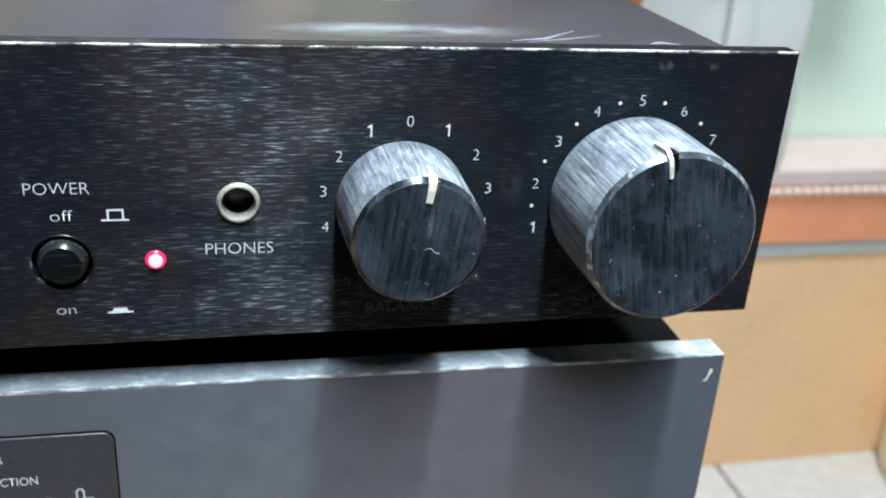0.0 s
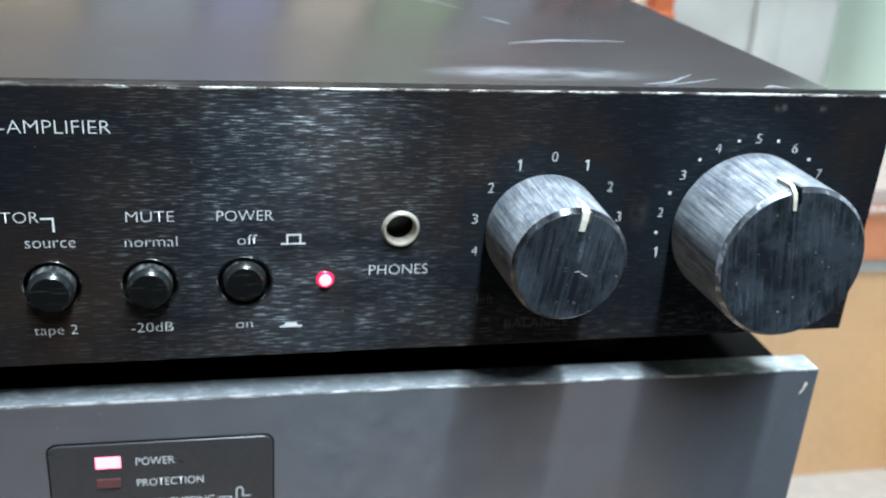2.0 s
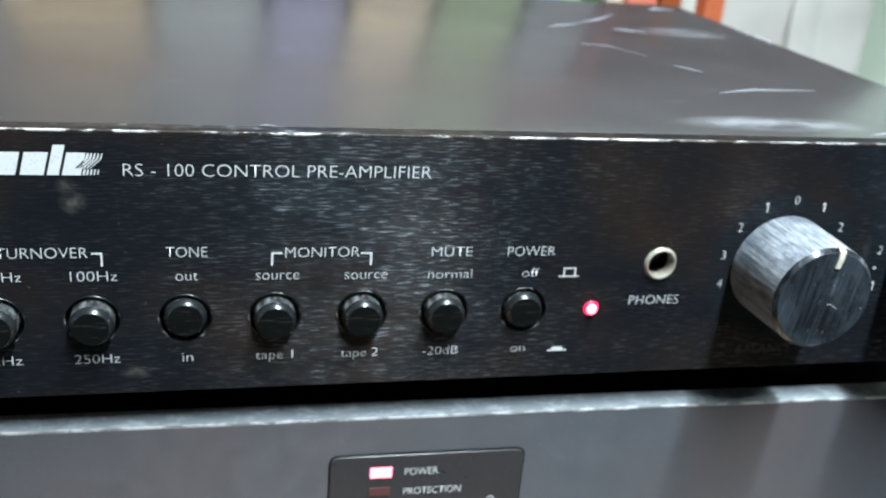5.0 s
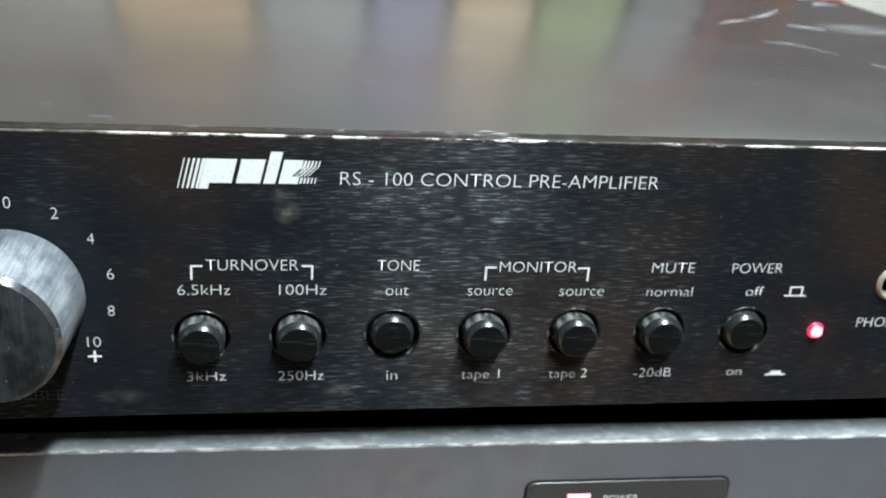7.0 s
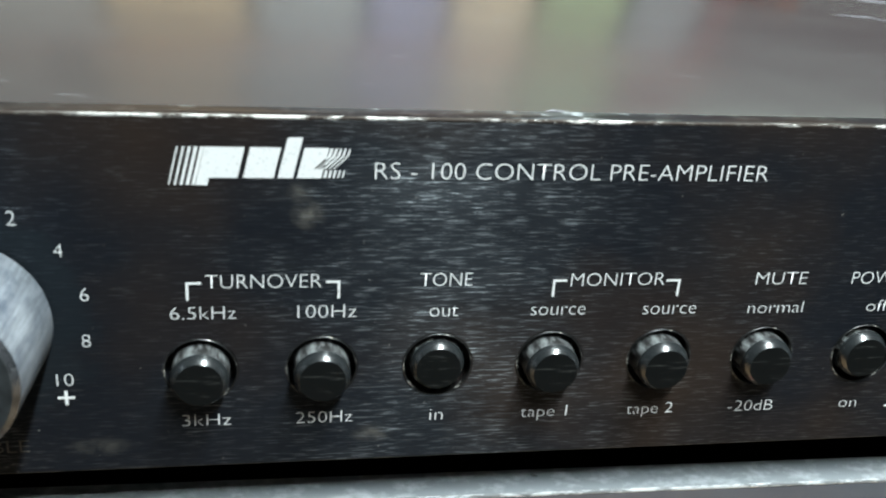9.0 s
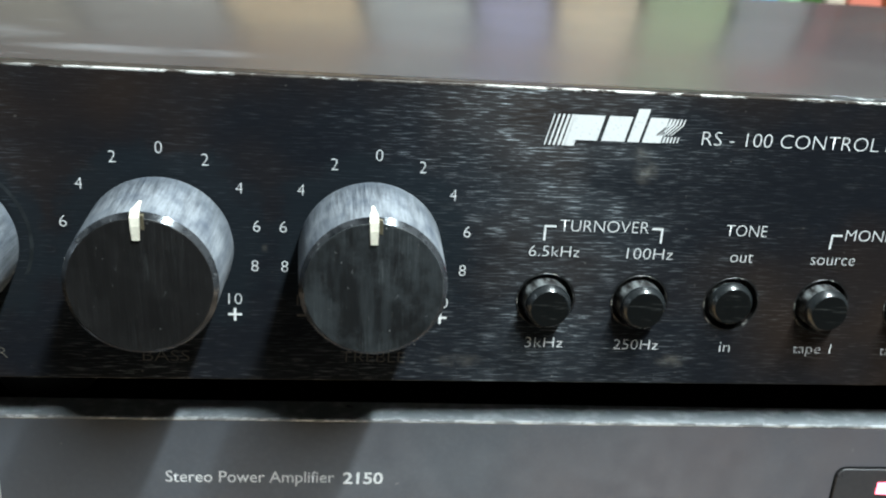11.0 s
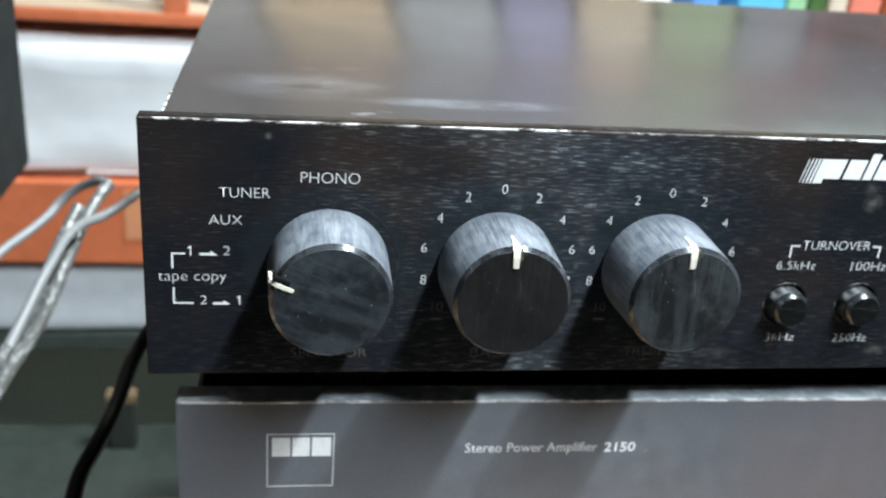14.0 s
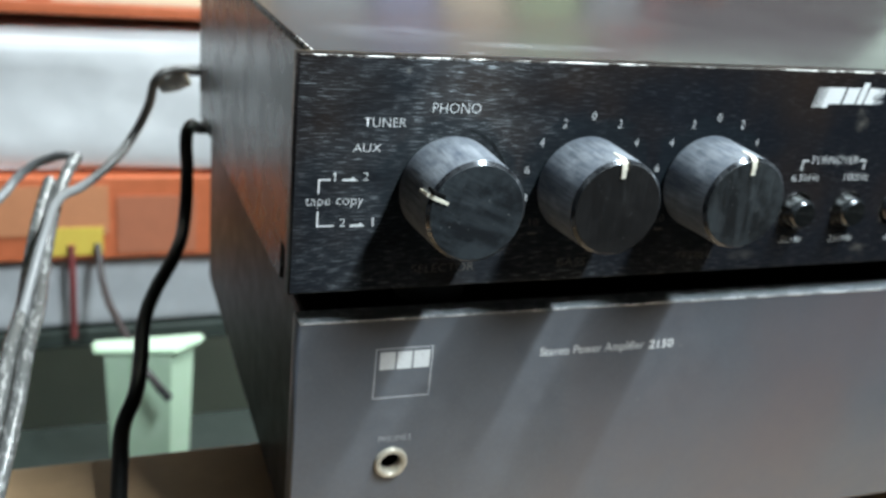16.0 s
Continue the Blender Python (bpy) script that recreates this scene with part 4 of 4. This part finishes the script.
# white wrapped bundle under the shelf, and pale boards below
bundle = thing("wrapped_bundle", (-0.1, 0.9, -0.106), "white film-wrapped bundle on the rack", "bundle")
bm = box(-0.55, 0.22, 0.757, 1.05, -0.106, 0.040, 0.02, 3)
bmesh.ops.subdivide_edges(bm, edges=bm.edges[:], cuts=5, use_grid_fill=True)
for v in bm.verts:
    if v.co.z > -0.10:
        v.co += Vector((0, 1, 0.4)) * 0.018 * noise.noise(v.co * 14)
smooth(under(part("film", bm, WRAP), bundle), 60)
for tx in (-0.41, 0.12):
    under(part("tape_band", box(tx - 0.022, tx + 0.022, 0.742, 1.052, -0.1055, 0.046, 0.004), WRAP, None, "clear tape band round the bundle"), bundle)
sack = thing("wrapped_sheet", (-0.1, 0.9, -0.280), "pale grey film-wrapped packet on the lowest board", "bundle")
bm = box(-0.55, 0.30, 0.765, 1.05, -0.280, -0.197, 0.012, 3)
bmesh.ops.subdivide_edges(bm, edges=bm.edges[:], cuts=4, use_grid_fill=True)
for v in bm.verts:
    if v.co.z > -0.275:
        v.co += Vector((0, 1, 0)) * 0.01 * noise.noise(v.co * 17)
smooth(under(part("film", bm, worn("pale_grey_film", (0.55, 0.56, 0.58), 0.35, 0.0, 40, 0.3)), sack), 60)
# labels on the orange board, and wires from the yellow one
tagged(part("paper_label", box(-0.128, -0.016, 0.7485, 0.7497, -0.166, -0.114), worn("faded_label", (0.66, 0.27, 0.13), 0.6)), "faded peach paper label on the board", "label")
tagged(part("carton_label", box(-0.008, 0.07, 0.7485, 0.7497, -0.188, -0.126), worn("brick_label", (0.50, 0.17, 0.09), 0.6)), "brick red label on the board", "label")
tagged(part("yellow_tape", box(-0.080, -0.022, 0.7475, 0.7495, -0.188, -0.158), YELLOW), "strip of yellow tape on the orange board", "tape")
tagged(tube([(-0.053, 0.745, -0.176), (-0.053, 0.742, -0.215), (-0.054, 0.742, -0.278)], 0.0035, RED_WIRE, "thin_wire"), "thin dark red wire hanging from the tape", "wire")
tagged(tube([(-0.028, 0.745, -0.176), (-0.024, 0.71, -0.208), (-0.010, 0.63, -0.218), (0.006, 0.576, -0.232), (0.017, 0.568, -0.246)], 0.0035, worn("dark_wire", (0.06, 0.05, 0.05), 0.5), "thin_wire"), "thin dark wire hanging from the tape", "wire")
tube([(0.015, 0.569, -0.244), (0.020, 0.567, -0.250), (0.025, 0.565, -0.256)], 0.0038, RUBBER, "plug", bpy.data.objects["thin_wire.001"], "dark moulded plug at the wire's end")

# ---- low dark chest and green bin ----
chest = thing("low_chest", (-0.1, 0.55, FLOOR), "dark green-grey low chest standing on the floor", "chest")
under(part("body", box(-0.75, 0.45, 0.38, 0.74, FLOOR, -0.402, 0.004), TRUNK), chest)
under(part("lid", box(-0.76, 0.46, 0.375, 0.745, -0.402, -0.385, 0.004), TRUNK), chest)
binn = thing("green_bin", (0.006, 0.60, -0.385), "pale green tapered plastic bin on the chest", "bin")


def tapered(outline, grow, z0, z1):
    """A folded plastic wall: an outline in plan, narrower towards its foot, open on top, with an inner skin."""
    bm = bmesh.new()
    rows = []
    for z, inner in ((z0, 1.0), (z1, 1.0), (z1, 0.94), (z0 + 0.004, 0.94)):
        k = (0.86 + 0.14 * (z + 0.385) / 0.165) * grow * inner
        rows.append([bm.verts.new((0.011 + x * k, 0.60 + y * k, z)) for x, y in outline])
    for p, q in zip(rows, rows[1:]):
        for i in range(len(outline)):
            j = (i + 1) % len(outline)
            bm.faces.new((p[i], p[j], q[j], q[i]))
    bm.faces.new(rows[0][::-1])
    bm.faces.new(rows[-1])
    bmesh.ops.recalc_face_normals(bm, faces=bm.faces)
    return bm


PLAN = [(-0.040, 0.012), (-0.040, -0.004), (0.018, -0.013), (0.040, 0.004), (0.040, 0.012)]
under(part("body", tapered(PLAN, 1.0, -0.385, -0.2215), GREEN), binn)
under(part("rim", tapered(PLAN, 1.22, -0.2214, -0.2185), GREEN, None, "thin flared rim"), binn)
carton(-0.148, -0.119, 0.695, 0.711, -0.385, -0.318, (0.03, 0.035, 0.03), "small dark packet with an ochre lid on the chest", "packet", (0.17, 0.12, 0.065))

# ---- bench, drum and wrapped carton at the other side ----
bench = thing("low_bench", (1.7, 1.07, FLOOR), "tan plywood bench with an orange front rail", "bench")
under(part("front", box(0.86, 2.7, 1.0, 1.02, FLOOR, -0.364, 0.001), PLY), bench)
under(part("grey_rail", box(0.86, 2.7, 0.996, 1.02, -0.364, -0.342, 0.001), worn("grey_rail_paint", (0.50, 0.50, 0.48), 0.6)), bench)
under(part("orange_rail", box(0.86, 2.7, 0.992, 1.02, -0.342, -0.250, 0.002), RAIL), bench)
under(part("top", box(0.86, 2.7, 0.990, 1.145, -0.250, -0.224, 0.003), worn("pinkish_white_top", (0.72, 0.56, 0.50), 0.5)), bench)
drum = thing("cream_drum", (1.49, 0.90, FLOOR), "cream plastic drum standing before the bench", "drum")
dr = under(smooth(part("body", lathe([(0, 0), (0.12, 0), (0.13, 0.02), (0.135, 0.2), (0.13, 0.37), (0.10, 0.40), (0, 0.40)], 40, "z"), worn("cream_plastic", (0.84, 0.77, 0.58), 0.4, 0.0, 50, 0.15))), drum)
dr.location = (1.49, 0.90, FLOOR)
bag = thing("film_wrapped_carton", (0.97, 0.9, -0.224), "grey film-wrapped carton with glossy folds", "carton")
bm = box(0.80, 1.10, 0.99, 1.13, -0.224, 0.18, 0.02, 3)
bmesh.ops.subdivide_edges(bm, edges=bm.edges[:], cuts=5, use_grid_fill=True)
for v in bm.verts:
    if -0.22 < v.co.z < 0.15:
        v.co += Vector((0.5, 1, 0.3)) * 0.02 * noise.noise(v.co * 6)
smooth(under(part("film", bm, CLEAR), bag), 70)
bm = box(-0.02, 0.02, -0.003, 0.003, -0.215, 0.16, 0.0025)
bmesh.ops.subdivide_edges(bm, edges=[e for e in bm.edges if abs(e.verts[0].co.z - e.verts[1].co.z) > 0.2], cuts=9)
for v in bm.verts:
    v.co += Vector((0.985 + 0.012 * noise.noise(Vector((1, 2, v.co.z * 9))), 0.982 + 0.006 * noise.noise(Vector((5, 1, v.co.z * 11))), 0))
smooth(under(part("film_seam", bm, CLEAR, None, "folded seam of the film"), bag), 70)

carton(0.75, 1.20, 1.0, 1.12, 0.18, 0.80, (0.055, 0.03, 0.033), "dull maroon carton standing on the wrapped carton")
bead = bpy.data.meshes.new("bead")
bm = bmesh.new()
bmesh.ops.create_icosphere(bm, subdivisions=2, radius=0.007)
bm.to_mesh(bead)
bm.free()
bead.materials.append(worn("pale_pink_trim", (0.80, 0.62, 0.55), 0.5))
for k in range(60):
    ob = new("trim_bead", bead)
    ob.location = (1.0 + 0.016 * k, 0.990, -0.258)
    under(ob, bench)

# ---- floor tiles ----
# unseen front tiles are made dark to keep bounce light off the panels
DARK_TILE = worn("tile_darkened_to_cut_bounce", (0.075, 0.075, 0.074), 0.55, 0.0, 40, 0.3)
for mat, rows in ((TILE, range(6, 10)), (DARK_TILE, range(-1, 6))):
    tile_mesh = bpy.data.meshes.new("tile")
    bm = box(0.003, 0.297, 0.003, 0.297, -0.004, 0.0, 0.0015, 1)
    bm.to_mesh(tile_mesh)
    bm.free()
    tile_mesh.materials.append(mat)
    for i in range(-1, 17):
        for j in rows:
            t = new("tile", tile_mesh)
            t.location = (-2.2 + 0.3 * i, -1.9 + 0.3 * j, FLOOR)
            t.parent = floor
